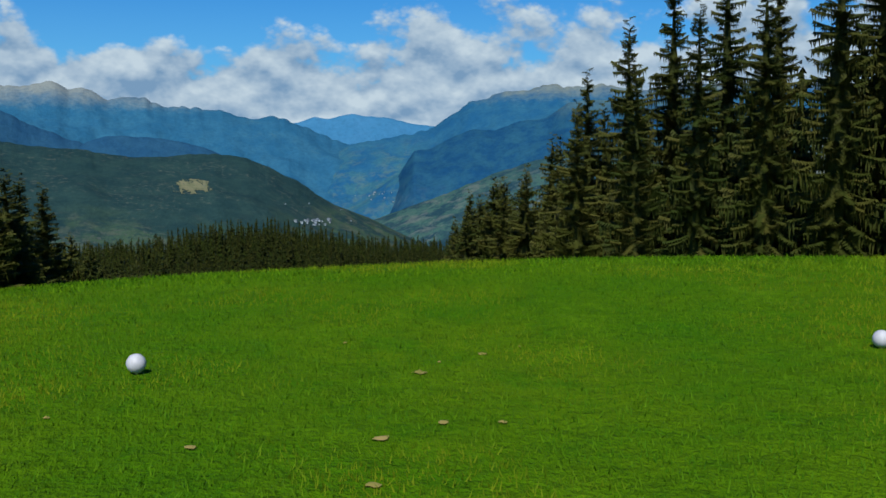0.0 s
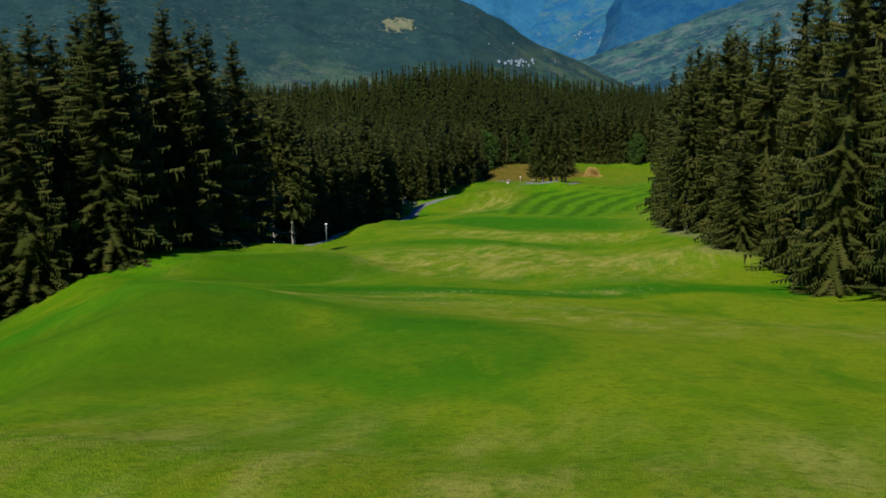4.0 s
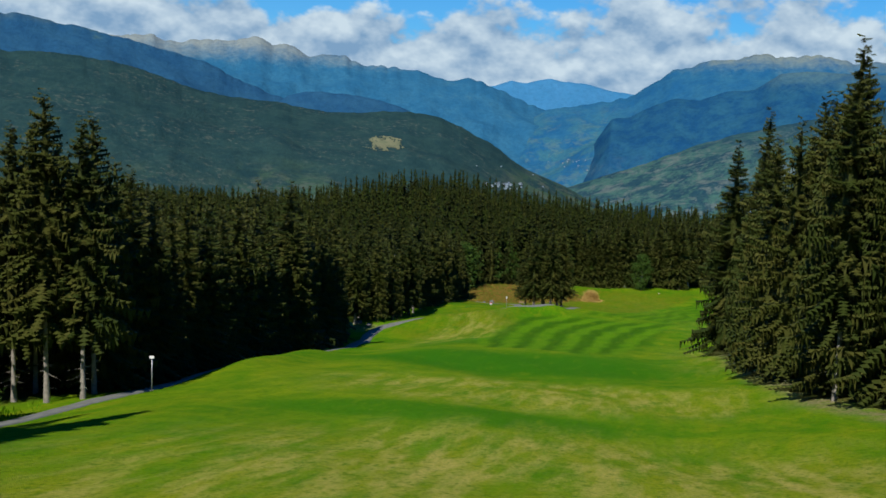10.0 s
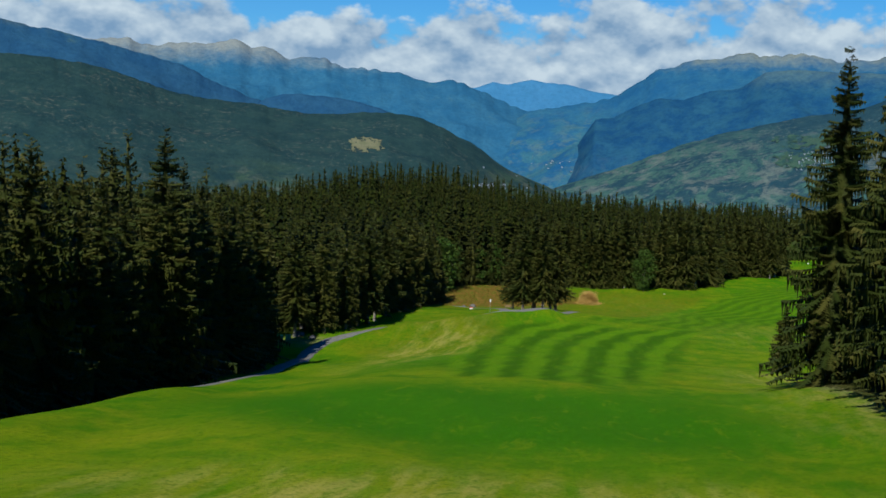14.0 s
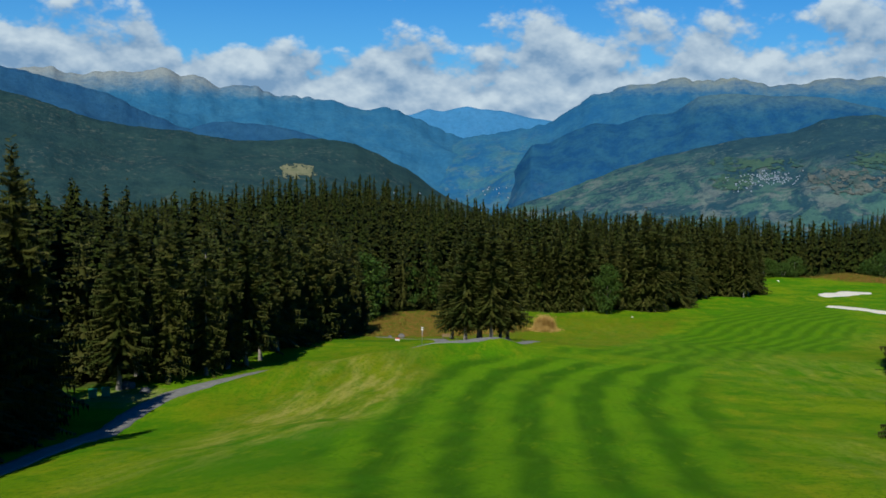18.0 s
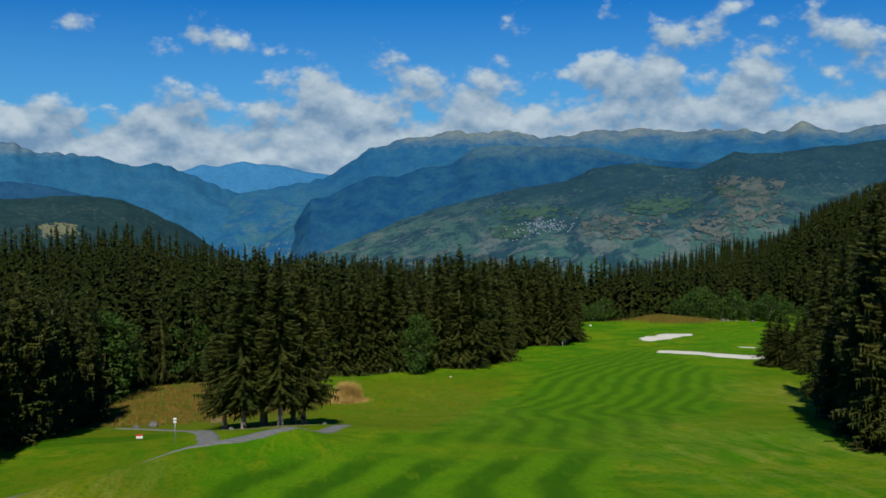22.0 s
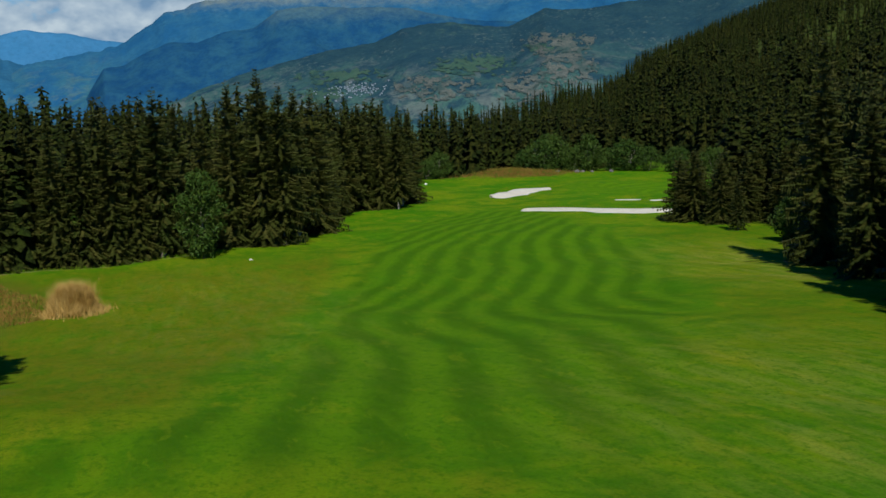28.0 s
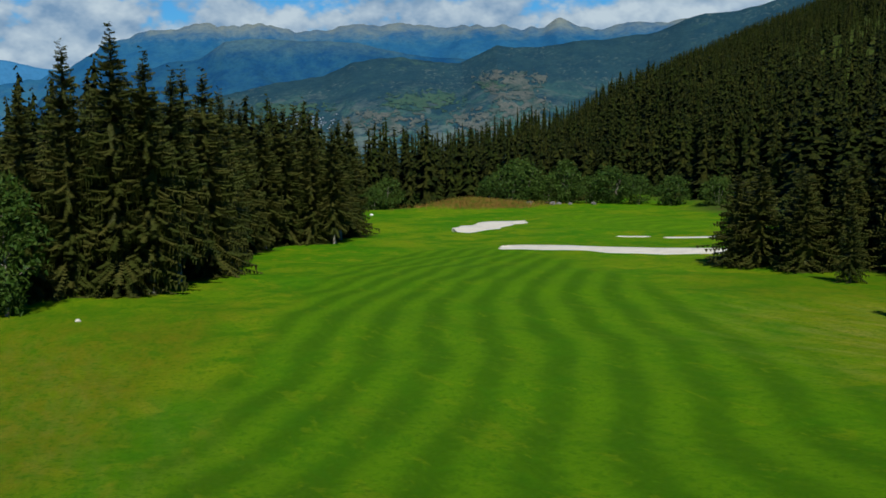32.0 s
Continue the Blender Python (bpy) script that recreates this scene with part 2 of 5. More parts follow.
def make_needles(name, dark, light, tip):
    k = Mat(name)
    r, i = k.rand(), k.island()
    col = k.mix(r, dark, light)
    col = k.mix(k.ramp(i, 0.3, 1.0, 0.0, 0.7), col, tip)
    n = k.noise(k.obj(), 1.3, 3)
    col = k.mix(k.ramp(n, 0.45, 0.7, 0.0, 0.5), col, dark)
    m = k.done(col, 0.65, 0.15)
    return m


NEEDLES = make_needles("spruce_needles", (0.020, 0.034, 0.0045), (0.042, 0.050, 0.007), (0.068, 0.066, 0.013))
def make_far_needles():
    k = Mat("far_spruce")
    p = k.pos()
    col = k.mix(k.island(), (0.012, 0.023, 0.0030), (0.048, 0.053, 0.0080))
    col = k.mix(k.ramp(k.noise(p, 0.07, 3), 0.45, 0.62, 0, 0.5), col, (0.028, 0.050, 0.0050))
    # near-black blotches paint shaded gaps among the boughs into the needle colour
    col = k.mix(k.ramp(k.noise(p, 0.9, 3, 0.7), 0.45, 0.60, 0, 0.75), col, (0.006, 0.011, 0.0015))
    k.bump(k.noise(p, 2.2, 3, 0.7), 1.0, 0.8)
    return k.done(col, 0.8, 0.08)


FARNEEDLES = make_far_needles()
LEAVES = make_needles("broad_leaves", (0.020, 0.054, 0.006), (0.036, 0.074, 0.008), (0.066, 0.100, 0.013))
BARK = simple("grey_bark", (0.20, 0.18, 0.155), (0.33, 0.30, 0.26), 3.0, 0.9, 0.1, bump=0.6, bdist=0.03)
GRAVEL = simple("grey_gravel_path", (0.150, 0.158, 0.140), (0.215, 0.220, 0.195), 1.2, 0.9, 0.15, bump=0.4)
SAND = simple("pale_bunker_sand", (0.60, 0.58, 0.47), (0.71, 0.69, 0.58), 0.5, 0.95, 0.1, bump=0.4, bdist=0.03)
WHITE = simple("white_paint", (0.80, 0.80, 0.78), (0.74, 0.74, 0.72), 8.0, 0.4, 0.5)
BALL = simple("pale_grey_plastic", (0.50, 0.53, 0.58), (0.40, 0.42, 0.46), 14.0, 0.5, 0.4, bump=0.1)
RED = simple("red_paint", (0.55, 0.05, 0.03), (0.45, 0.04, 0.03), 8.0, 0.5)
GREY = simple("galvanised_metal", (0.45, 0.46, 0.47), (0.36, 0.37, 0.38), 6.0, 0.45, 0.5, 0.6)
WOOD = simple("weathered_wood", (0.22, 0.15, 0.09), (0.32, 0.24, 0.15), 5.0, 0.8)
GREEN = simple("green_plastic", (0.02, 0.30, 0.16), (0.02, 0.24, 0.12), 4.0, 0.45)
STONE = simple("grey_stone", (0.10, 0.10, 0.09), (0.19, 0.185, 0.17), 1.6, 0.9, bump=0.6, bdist=0.05)
STRAW = simple("dry_straw_grass", (0.22, 0.20, 0.045), (0.32, 0.26, 0.08), 2.0, 0.8)

# ---- the lie of the land ----
PROFILE_Y = [-90, -12, 0, 8.3, 9.2, 10.5, 13.5, 15, 16.2, 18, 21, 25.5, 28.5, 33, 48, 70, 87, 110, 138, 160, 200, 230, 252, 300, 350, 390, 410, 450, 505, 540, 590, 645, 700, 800, 1000, 1500, 2400, 5200]
PROFILE_Z = [0.6, 0.2, 0, 0, -0.24, -0.56, -1.22, -1.5, -2.15, -2.85, -3.45, -4.05, -5.1, -6.15, -9, -14.8, -18.5, -22.5, -28.2, -31.5, -38, -42.5, -46.8, -54.6, -60.5, -64.4, -67, -72.2, -75, -76.8, -80.3, -82, -83, -88, -118, -300, -520, -560]


def step(a, b, v):
    s = np.clip((v - a) / (b - a), 0, 1)
    return s * s * (3 - 2 * s)


def swell(x, y, cx, cy, rx, ry):
    return np.exp(-((x - cx) / rx) ** 2 - ((y - cy) / ry) ** 2)


def plateau(x, y, cx, cy, rx, ry, edge=0.35, turn=0.0):
    c, s = math.cos(radians(turn)), math.sin(radians(turn))
    u, v = (x - cx) * c + (y - cy) * s, -(x - cx) * s + (y - cy) * c
    return 1 - step(1 - edge, 1 + edge, np.hypot(u / rx, v / ry))


def terrain(x, y):
    x, y = np.asarray(x, float), np.asarray(y, float)
    # the profile, smoothed
    z = sum(np.interp(y + d * (0.25 + 0.75 * step(30, 44, y) + np.maximum(y - 20, 0) * 0.02), PROFILE_Y, PROFILE_Z) for d in (-2, -1, 0, 1, 2)) / 5
    near = step(100, 125, y) * (1 - step(290, 330, y))
    z = z - 2.8 * near * step(34, 60, -x) + 2.1 * step(105, 125, y) * (1 - step(235, 262, y)) * step(-8, 6, x)
    z = z + 1.7 * swell(x, y, -38, 385, 22, 24)
    z = z + 1.3 * plateau(x, y, -36, 96, 11, 13) + 0.9 * plateau(x, y, -22, 45, 9, 8)
    brow = np.interp(y, [8, 14, 22, 30, 45, 60, 80, 112, 130], [5, 7.5, 10.5, 14, 18, 28, 41, 46, 50])
    z = z - 0.44 * np.clip(-x - brow, 0, 22) * step(6, 16, y) * (1 - step(108, 128, y))
    z = z + np.interp(x, [-9, -4.2, -2.6, -1.7, 0, 1, 2, 4], [-0.32, -0.13, 0.0, 0.055, 0.13, 0.15, 0.155, 0.14]) * step(4.6, 8.4, y) * (1 - step(14, 26, y))
    bank_x = np.interp(y, [318, 327, 345, 360, 375], [-57.5, -53.5, -47, -40.5, -32])
    z = z + 2.0 * np.exp(-((x - bank_x) / 4.6) ** 2) * step(312, 328, y) * (1 - step(370, 388, y))
    ridge_x = np.interp(y, [160, 190, 222, 266, 300], [-44.5, -48.5, -52.6, -55.2, -58.5])
    z = z + (1.3 - 0.8 * step(205, 235, y)) * np.exp(-((x - ridge_x) / 3.8) ** 2) * step(150, 190, y) * (1 - step(272, 290, y))
    # green, its surround and the bunkers' hollows
    z = z + 1.0 * plateau(x, y, 122, 622, 17, 30)
    z = z + 2.2 * swell(x, y, 113, 704, 15, 8)
    # wooded rise behind, slope on the east side
    z = z + 18.2 * swell(x, y, -129, 709, 65, 127) + 2.5 * swell(x, y, -20, 740, 60, 70) + 4 * step(10, 26, x) * step(55, 80, y) * (1 - step(108, 124, y))
    foot = np.maximum(175, 0.28 * (y - 270) + 20)
    z = z + step(0, 160, x - foot) * np.interp(y, [720, 800, 1000, 1500, 2400], [0, 4, 32, 190, 0])
    z = z + 0.36 * np.maximum(0, x - foot) * step(380, 640, y) * (1 - step(1500, 2500, y))
    z = z + 40 * swell(x, y, 216, 985, 56, 110)
    z = z + 0.05 * np.maximum(0, x - 60) * (1 - step(300, 420, y))
    z = z + 0.25 * np.sin(x * 0.13 + 1.3) * np.sin(y * 0.075) * step(14, 30, y) + 0.12 * np.sin(x * 0.31 + y * 0.23) * step(14, 30, y)
    return z


def height(x, y):
    return float(terrain(x, y))

from mathutils.bvhtree import BVHTree


def axis_steps(lo, hi, fine, far_lo, far_hi, growth=1.22):
    core = list(np.arange(lo, hi + fine / 2, fine))
    d, v, left = fine, lo, []
    while v > far_lo:
        d *= growth
        v -= d
        left.append(max(v, far_lo))
    d, v, right = fine, core[-1], []
    while v < far_hi:
        d *= growth
        v += d
        right.append(min(v, far_hi))
    return np.array(left[::-1] + core + right)


def mesh_object(name, verts, faces, material, parent=None, smooth=True, label=""):
    me = bpy.data.meshes.new(name)
    me.from_pydata(verts, [], faces)
    if smooth:
        me.polygons.foreach_set("use_smooth", [True] * len(me.polygons))
    me.materials.append(material)
    me.update()
    ob = new(name, me)
    if parent:
        ob.parent = parent
    if label:
        tagged(ob, label)
    return ob


def line_distance(x, y, line):
    """Distance from the points to a broken line."""
    best = np.full(np.shape(x), 1e9)
    for (ax, ay), (bx, by) in zip(line, line[1:]):
        t = np.clip(((x - ax) * (bx - ax) + (y - ay) * (by - ay)) / ((bx - ax) ** 2 + (by - ay) ** 2), 0, 1)
        best = np.minimum(best, np.hypot(x - ax - t * (bx - ax), y - ay - t * (by - ay)))
    return best


# borders of the mown land: woods lie west of WEST(y) and east of EAST(y)
WEST_Y = [0, 30, 60, 100, 120, 132, 150, 165, 190, 217, 245, 270, 290, 304, 313, 319, 342, 366, 387, 442, 460, 495, 512, 519, 530, 560, 600, 612, 640, 720]
WEST_X = [-36, -36, -40, -42, -46, -53, -56, -53, -56, -60.5, -61.5, -64.8, -69, -76, -74, -70, -67, -68, -65, -66, -67, -66, -46, -20, 0, 18, 27, 48, 60, 78]
EAST_Y = [-40, 60, 74, 84, 90, 112, 118, 124, 130, 150, 160, 187, 215, 238, 246, 285, 300, 365, 374, 400, 427, 453, 475, 495, 520, 530, 545, 640, 720]
EAST_X = [40, 34, 27, 16, 10, 10, 5, 5, 9, 6, 3, 1.5, 2.5, 2.5, 14, 14, 24, 32, 36, 44, 57, 70, 81, 90, 88, 92, 128, 160, 175]


def west(y):
    return np.interp(y, WEST_Y, WEST_X)


def east(y):
    return np.interp(y, EAST_Y, EAST_X)


FAIR_Y = [230, 240, 262, 300, 350, 372, 396, 430, 480, 520, 560, 582]
FAIR_L = [-30, -33, -37, -40.5, -38, -28, -10.5, -0.5, 13, 25, 40, 58]
FAIR_R = [-20, -15, -11, -7, -2, 6, 18, 36, 58, 66, 72, 72]


SWATH_Y = [200, 240, 259, 284, 309, 330, 343, 354, 365, 375, 386]
SWATH_X = [-23.5, -26.8, -28.4, -30, -31.3, -30.8, -29.8, -28, -23.6, -18.7, -12]
SWATH2_Y = [360, 374, 388, 397, 404, 411, 417, 426, 433, 440, 450, 461, 471, 487, 506, 521, 545, 585]
SWATH2_X = [-12.5, -7.4, -4.2, -2.2, 0.3, 1.5, 1.5, 1.2, 1.8, 4.7, 10, 15.8, 20.4, 25.2, 32.6, 41.7, 57, 88]


def swath(x, y):
    """Counts the mower's swaths across the hole, with a dark one round every whole number."""
    first = sum(np.interp(y + d, SWATH_Y, SWATH_X) for d in (-5, -2, 0, 2, 5)) / 5
    second = sum(np.interp(y + d, SWATH2_Y, SWATH2_X) for d in (-3, -1.5, 0, 1.5, 3)) / 5
    wide = np.interp(y, [236, 252, 284, 309, 340, 370], [3.9, 4.3, 5.5, 6.1, 7.0, 7.6])
    return np.where(y < 371, (x - first) / wide, (x - second) / 5.0)


PATH_MAIN = [(-47, 133), (-49, 142), (-49.5, 155), (-50, 166), (-53.5, 190), (-56.5, 222), (-56.2, 243), (-58.5, 258), (-61.5, 274), (-63.5, 290), (-65.3, 301), (-65, 310), (-63, 318), (-60.5, 328), (-57.5, 340), (-51, 351), (-44.5, 358), (-40.2, 362.2), (-36, 368), (-32.3, 375), (-28.8, 384.5), (-26, 396)]
PATH_SPUR = [(-41, 363), (-40.8, 372), (-41.6, 381), (-43.5, 391), (-47, 403), (-52, 413), (-59, 420)]


def spline(points, per=8):
    p = np.array([points[0], *points, points[-1]], float)
    out = []
    for k in range(1, len(p) - 2):
        for t in np.arange(per) / per:
            a, b, c, d = p[k - 1], p[k], p[k + 1], p[k + 2]
            out.append(0.5 * (2 * b + (c - a) * t + (2 * a - 5 * b + 4 * c - d) * t * t + (3 * b - a - 3 * c + d) * t ** 3))
    return np.array(out + [p[-2]])


def build_ground():
    xs = axis_steps(-96, 112, 1.0, -4900, 4900)
    ys = np.concatenate([axis_steps(-20, 24, 0.5, -1500, 24, 1.35), axis_steps(25, 700, 1.0, 25, 4900, 1.2)])
    X, Y = np.meshgrid(xs, ys)
    Z = terrain(X, Y)
    nx, ny = len(xs), len(ys)
    i = np.arange(ny - 1)[:, None] * nx + np.arange(nx - 1)[None]
    faces = np.stack([i, i + 1, i + nx + 1, i + nx], -1).reshape(-1, 4)
    verts = np.stack([X, Y, Z], -1).reshape(-1, 3)
    ob = mesh_object("ground", verts.tolist(), faces.tolist(), TURF)
    tagged(ob, "mown green golf fairway with striped swaths, rough and dry patches", "grass", kind="structure")
    x, y = X.ravel(), Y.ravel()
    wob = 1.2 * np.sin(y * 0.21) + 0.8 * np.sin(y * 0.47 + x * 0.3)
    fl, fr = np.interp(y, FAIR_Y, FAIR_L) + wob * 0.5, np.interp(y, FAIR_Y, FAIR_R) + wob * 0.5
    ends = step(FAIR_Y[0], FAIR_Y[0] + 4, y) * (1 - step(FAIR_Y[-1] - 4, FAIR_Y[-1], y))
    gap = 1 - step(361, 370, y) * (1 - step(373, 382, y)) * 0.7
    fair = step(-1.8, 1.8, x - fl) * step(-3, 3, fr - x) * ends * gap
    stripe = 0.5 - 0.5 * np.where(y < 371, 1.0, 0.64) * np.clip(2.6 * np.cos((swath(x, y) + 0.05 * np.sin(y * 0.33)) * 2 * np.pi), -1, 1)
    green = plateau(x, y, 122, 622, 17, 30, 0.06)
    gstripe = 0.75 + 0.25 * np.clip(2 * np.sin((x * 0.9 + y * 0.45) / 3.2 * 2 * np.pi), -1, 1)
    stripe = np.where(green > 0.5, gstripe, stripe)
    fair = np.maximum(fair, green)
    tee = plateau(x, y, 0, 0, 26, 9.3, 0.12) + 0.8 * plateau(x, y, -29.5, 87.5, 5.5, 11.5, 0.05, -12) + plateau(x, y, -60, 392, 14, 8, 0.08) + 0.75 * plateau(x, y, -20.5, 38.5, 10, 8.5, 0.06)
    dry = plateau(x, y, -13, 119, 20, 24, 0.35) + 0.9 * plateau(x, y, -18, 168, 18, 13, 0.4) + 0.6 * plateau(x, y, 2, 60, 16, 9, 0.5) + 0.8 * plateau(x, y, -22, 61, 4, 3, 0.5)
    dry = dry + 0.2 * step(1.3, 0.4, np.abs(np.hypot((x + 29.5) / 6, (y - 87.5) / 12) - 1) * 7)
    dry = dry + 0.75 * step(2.0, 0.2, line_distance(x, y, [(-18, 69.3), (-15.5, 72.2), (-13.2, 74.7)])) + 0.7 * plateau(x, y, -5.5, 85.5, 3, 1.5, 0.5) + 0.7 * plateau(x, y, -2, 23, 20, 8, 0.5)
    dry = dry + 0.7 * step(-9, 3, x) * step(190, 205, y) * (1 - step(262, 300, y)) * (1 - step(6, 14, x)) + 0.75 * plateau(x, y, -46, 305, 7, 45, 0.5)
    dry = dry + 0.15 * plateau(x, y, -8, 455, 14, 50, 0.6) + 0.5 * plateau(x, y, 62, 440, 14, 40, 0.6) + 0.35 * plateau(x, y, 20, 360, 16, 40, 0.6)
    bare = 0.8 * plateau(x, y, -2.5, 19.8, 12, 3.6, 0.45) + 0.75 * step(3.4, 0.5, line_distance(x, y, [(-16, 60.5), (-14.8, 63), (-11.8, 67), (-8, 68), (-5, 68), (-3, 66.3)])) + 0.10 * plateau(x, y, -12, 122, 16, 20, 0.4)
    fleck = step(1.9, 0.3, line_distance(x, y, [(-18.5, 74.5), (-16, 75.3), (-13.5, 77.6), (-9, 82), (-5.2, 86.8), (-2, 88)])) * (0.9 - 0.25 * step(-14, -9, x)) + 0.55 * plateau(x, y, -9.5, 69.5, 8, 3.2, 0.5)
    lush = 0.8 * step(12.6, 14, y) * (1 - step(15.4, 16.4, y)) * step(-6, 0, x) + step(5, 2, line_distance(x, y, [(-22, 76), (-18, 78), (-12, 79), (-4, 86.5), (2, 91.5), (10, 93.5)])) + 0.75 * plateau(x, y, -7.8, 41, 4.2, 7, 0.3) + 0.7 * plateau(x, y, -13, 50, 8, 5, 0.5) + 0.9 * plateau(x, y, -22, 148, 14, 5, 0.3) + plateau(x, y, -25, 205, 22, 18, 0.4) + 0.8 * plateau(x, y, -40, 275, 9, 30, 0.4) + 0.7 * plateau(x, y, -26, 94, 5, 9, 0.5)
    duff = 0.9 * step(3.4, 1.0, np.abs(x - east(y) - 0.6)) * step(112, 124, y) * (1 - step(245, 262, y)) + 0.8 * step(2.6, 0.6, np.abs(x - west(y) - 0.3)) * step(508, 514, y) * (1 - step(534, 545, y)) + 0.9 * plateau(x, y, -35.5, 404.5, 9, 6, 0.3) + 0.6 * plateau(x, y, -69.5, 310, 5, 5, 0.4)
    yellow = (0.5 + 0.4 * step(24, 34, y)) * step(8, 11, y) * (1 - step(84, 96, y)) * step(-24, -8, x) + 0.45 * step(90, 100, y) * (1 - step(185, 200, y)) + 0.3 * step(-12, 0, x) * step(190, 220, y) * (1 - step(300, 330, y))
    olive = 0.6 * step(15.4, 16.4, y) * (1 - step(24, 27, y)) + 0.95 * step(376, 400, y) * (1 - step(490, 530, y)) * (step(2, 8, fl - x) + 0.6 * step(0, 8, x - fr)) + 0.7 * plateau(x, y, -50, 335, 13, 45, 0.4)
    litter = np.maximum(step(0, 5, west(y) - x), step(0, 5, x - east(y))) * (1 - step(700, 720, y)) + step(710, 725, y) + step(10, 40, -15 - y)
    meadow = plateau(x, y, -50, 470, 19, 44, 0.35) * step(-23, -31, x) + plateau(x, y, 117, 703, 15, 10, 0.3)
    for name, v in (("fairway", fair), ("stripe", stripe), ("tee", tee), ("dry", dry), ("bare", bare), ("fleck", fleck), ("duff", duff), ("lush", lush), ("olive", olive), ("yellow", yellow * (1 - np.clip(lush, 0, 1))), ("litter", litter * (meadow < 0.3)), ("meadow", meadow)):
        at = ob.data.attributes.new(name, "FLOAT", "POINT")
        at.data.foreach_set("value", np.clip(v, 0, 1).astype(np.float32))
    return ob


GROUND = build_ground()


def ribbon(name, line, width, lift, material, label, category, thick=0.12):
    """A strip laid on the land, with edges that go down into it."""
    c = spline(line)
    d = np.gradient(c, axis=0)
    d /= np.linalg.norm(d, axis=1)[:, None]
    side = np.stack([d[:, 1], -d[:, 0]], 1)
    rng = np.random.RandomState(5)
    offs = np.array([-0.52, -0.5, -0.25, 0, 0.25, 0.5, 0.52])
    w = width * (1 + 0.08 * rng.randn(len(c)))
    verts, faces = [], []
    for k in range(len(c)):
        for j, o in enumerate(offs):
            x, y = c[k] + side[k] * o * w[k]
            z = height(x, y) + (lift if 0 < j < 6 else lift - thick) + (0.02 if j == 3 else 0)
            verts.append((x, y, z))
    for k in range(len(c) - 1):
        for j in range(6):
            a = k * 7 + j
            faces.append((a, a + 7, a + 8, a + 1))
    return tagged(mesh_object(name, verts, faces, material), label, category, kind="structure")


ribbon("path", PATH_MAIN, 2.3, 0.07, GRAVEL, "grey gravel cart path winding along the edge of the woods", "path")
ribbon("path_spur", PATH_SPUR, 2.4, 0.085, GRAVEL, "short grey gravel branch of the cart path beside the trees", "path")


def bunker(line, widths):
    """Pale sand in a hollow with a turf lip."""
    c = spline(line, 10)
    d = np.gradient(c, axis=0)
    d /= np.linalg.norm(d, axis=1)[:, None]
    side = np.stack([d[:, 1], -d[:, 0]], 1)
    w = np.interp(np.linspace(0, 1, len(c)), np.linspace(0, 1, len(widths)), widths)
    w = w * np.sqrt(np.clip(1 - np.abs(np.linspace(-1, 1, len(c))) ** 8, 0.02, 1))
    w = w * (1 + 0.16 * np.sin(np.arange(len(c)) * 0.55))
    offs = np.linspace(-1, 1, 9)
    verts, faces = [], []
    for k in range(len(c)):
        for o in offs:
            x, y = c[k] + side[k] * o * w[k] * 0.5 + d[k] * 0.3 * math.sin(7 * o + k)
            verts.append((x, y, height(x, y) + 0.10 - 0.03 * (1 - o * o) + (0.09 * min(max(widths), 7) * ((1 - o) / 2) ** 2 if abs(o) < 1 else -0.2)))
    for k in range(len(c) - 1):
        for j in range(8):
            a = k * 9 + j
            faces.append((a, a + 9, a + 10, a + 1))
    return tagged(mesh_object("sand_bunker", verts, faces, SAND), "pale sand bunker cut into the fairway turf near the green", "bunker", "bunkers by the green")


bunker([(81, 625), (86, 627), (92, 634), (98, 641), (105, 641)], [7, 11, 9, 10, 6])
bunker([(71, 573), (76, 567), (81, 557), (85, 548.5), (90, 541), (95, 535)], [7, 10, 6, 8, 6, 7])
bunker([(103, 590), (106, 587), (108, 585.5)], [0.8, 1.3, 0.8])
bunker([(108, 580), (112, 575), (115, 572)], [1.2, 2.2, 1.6])


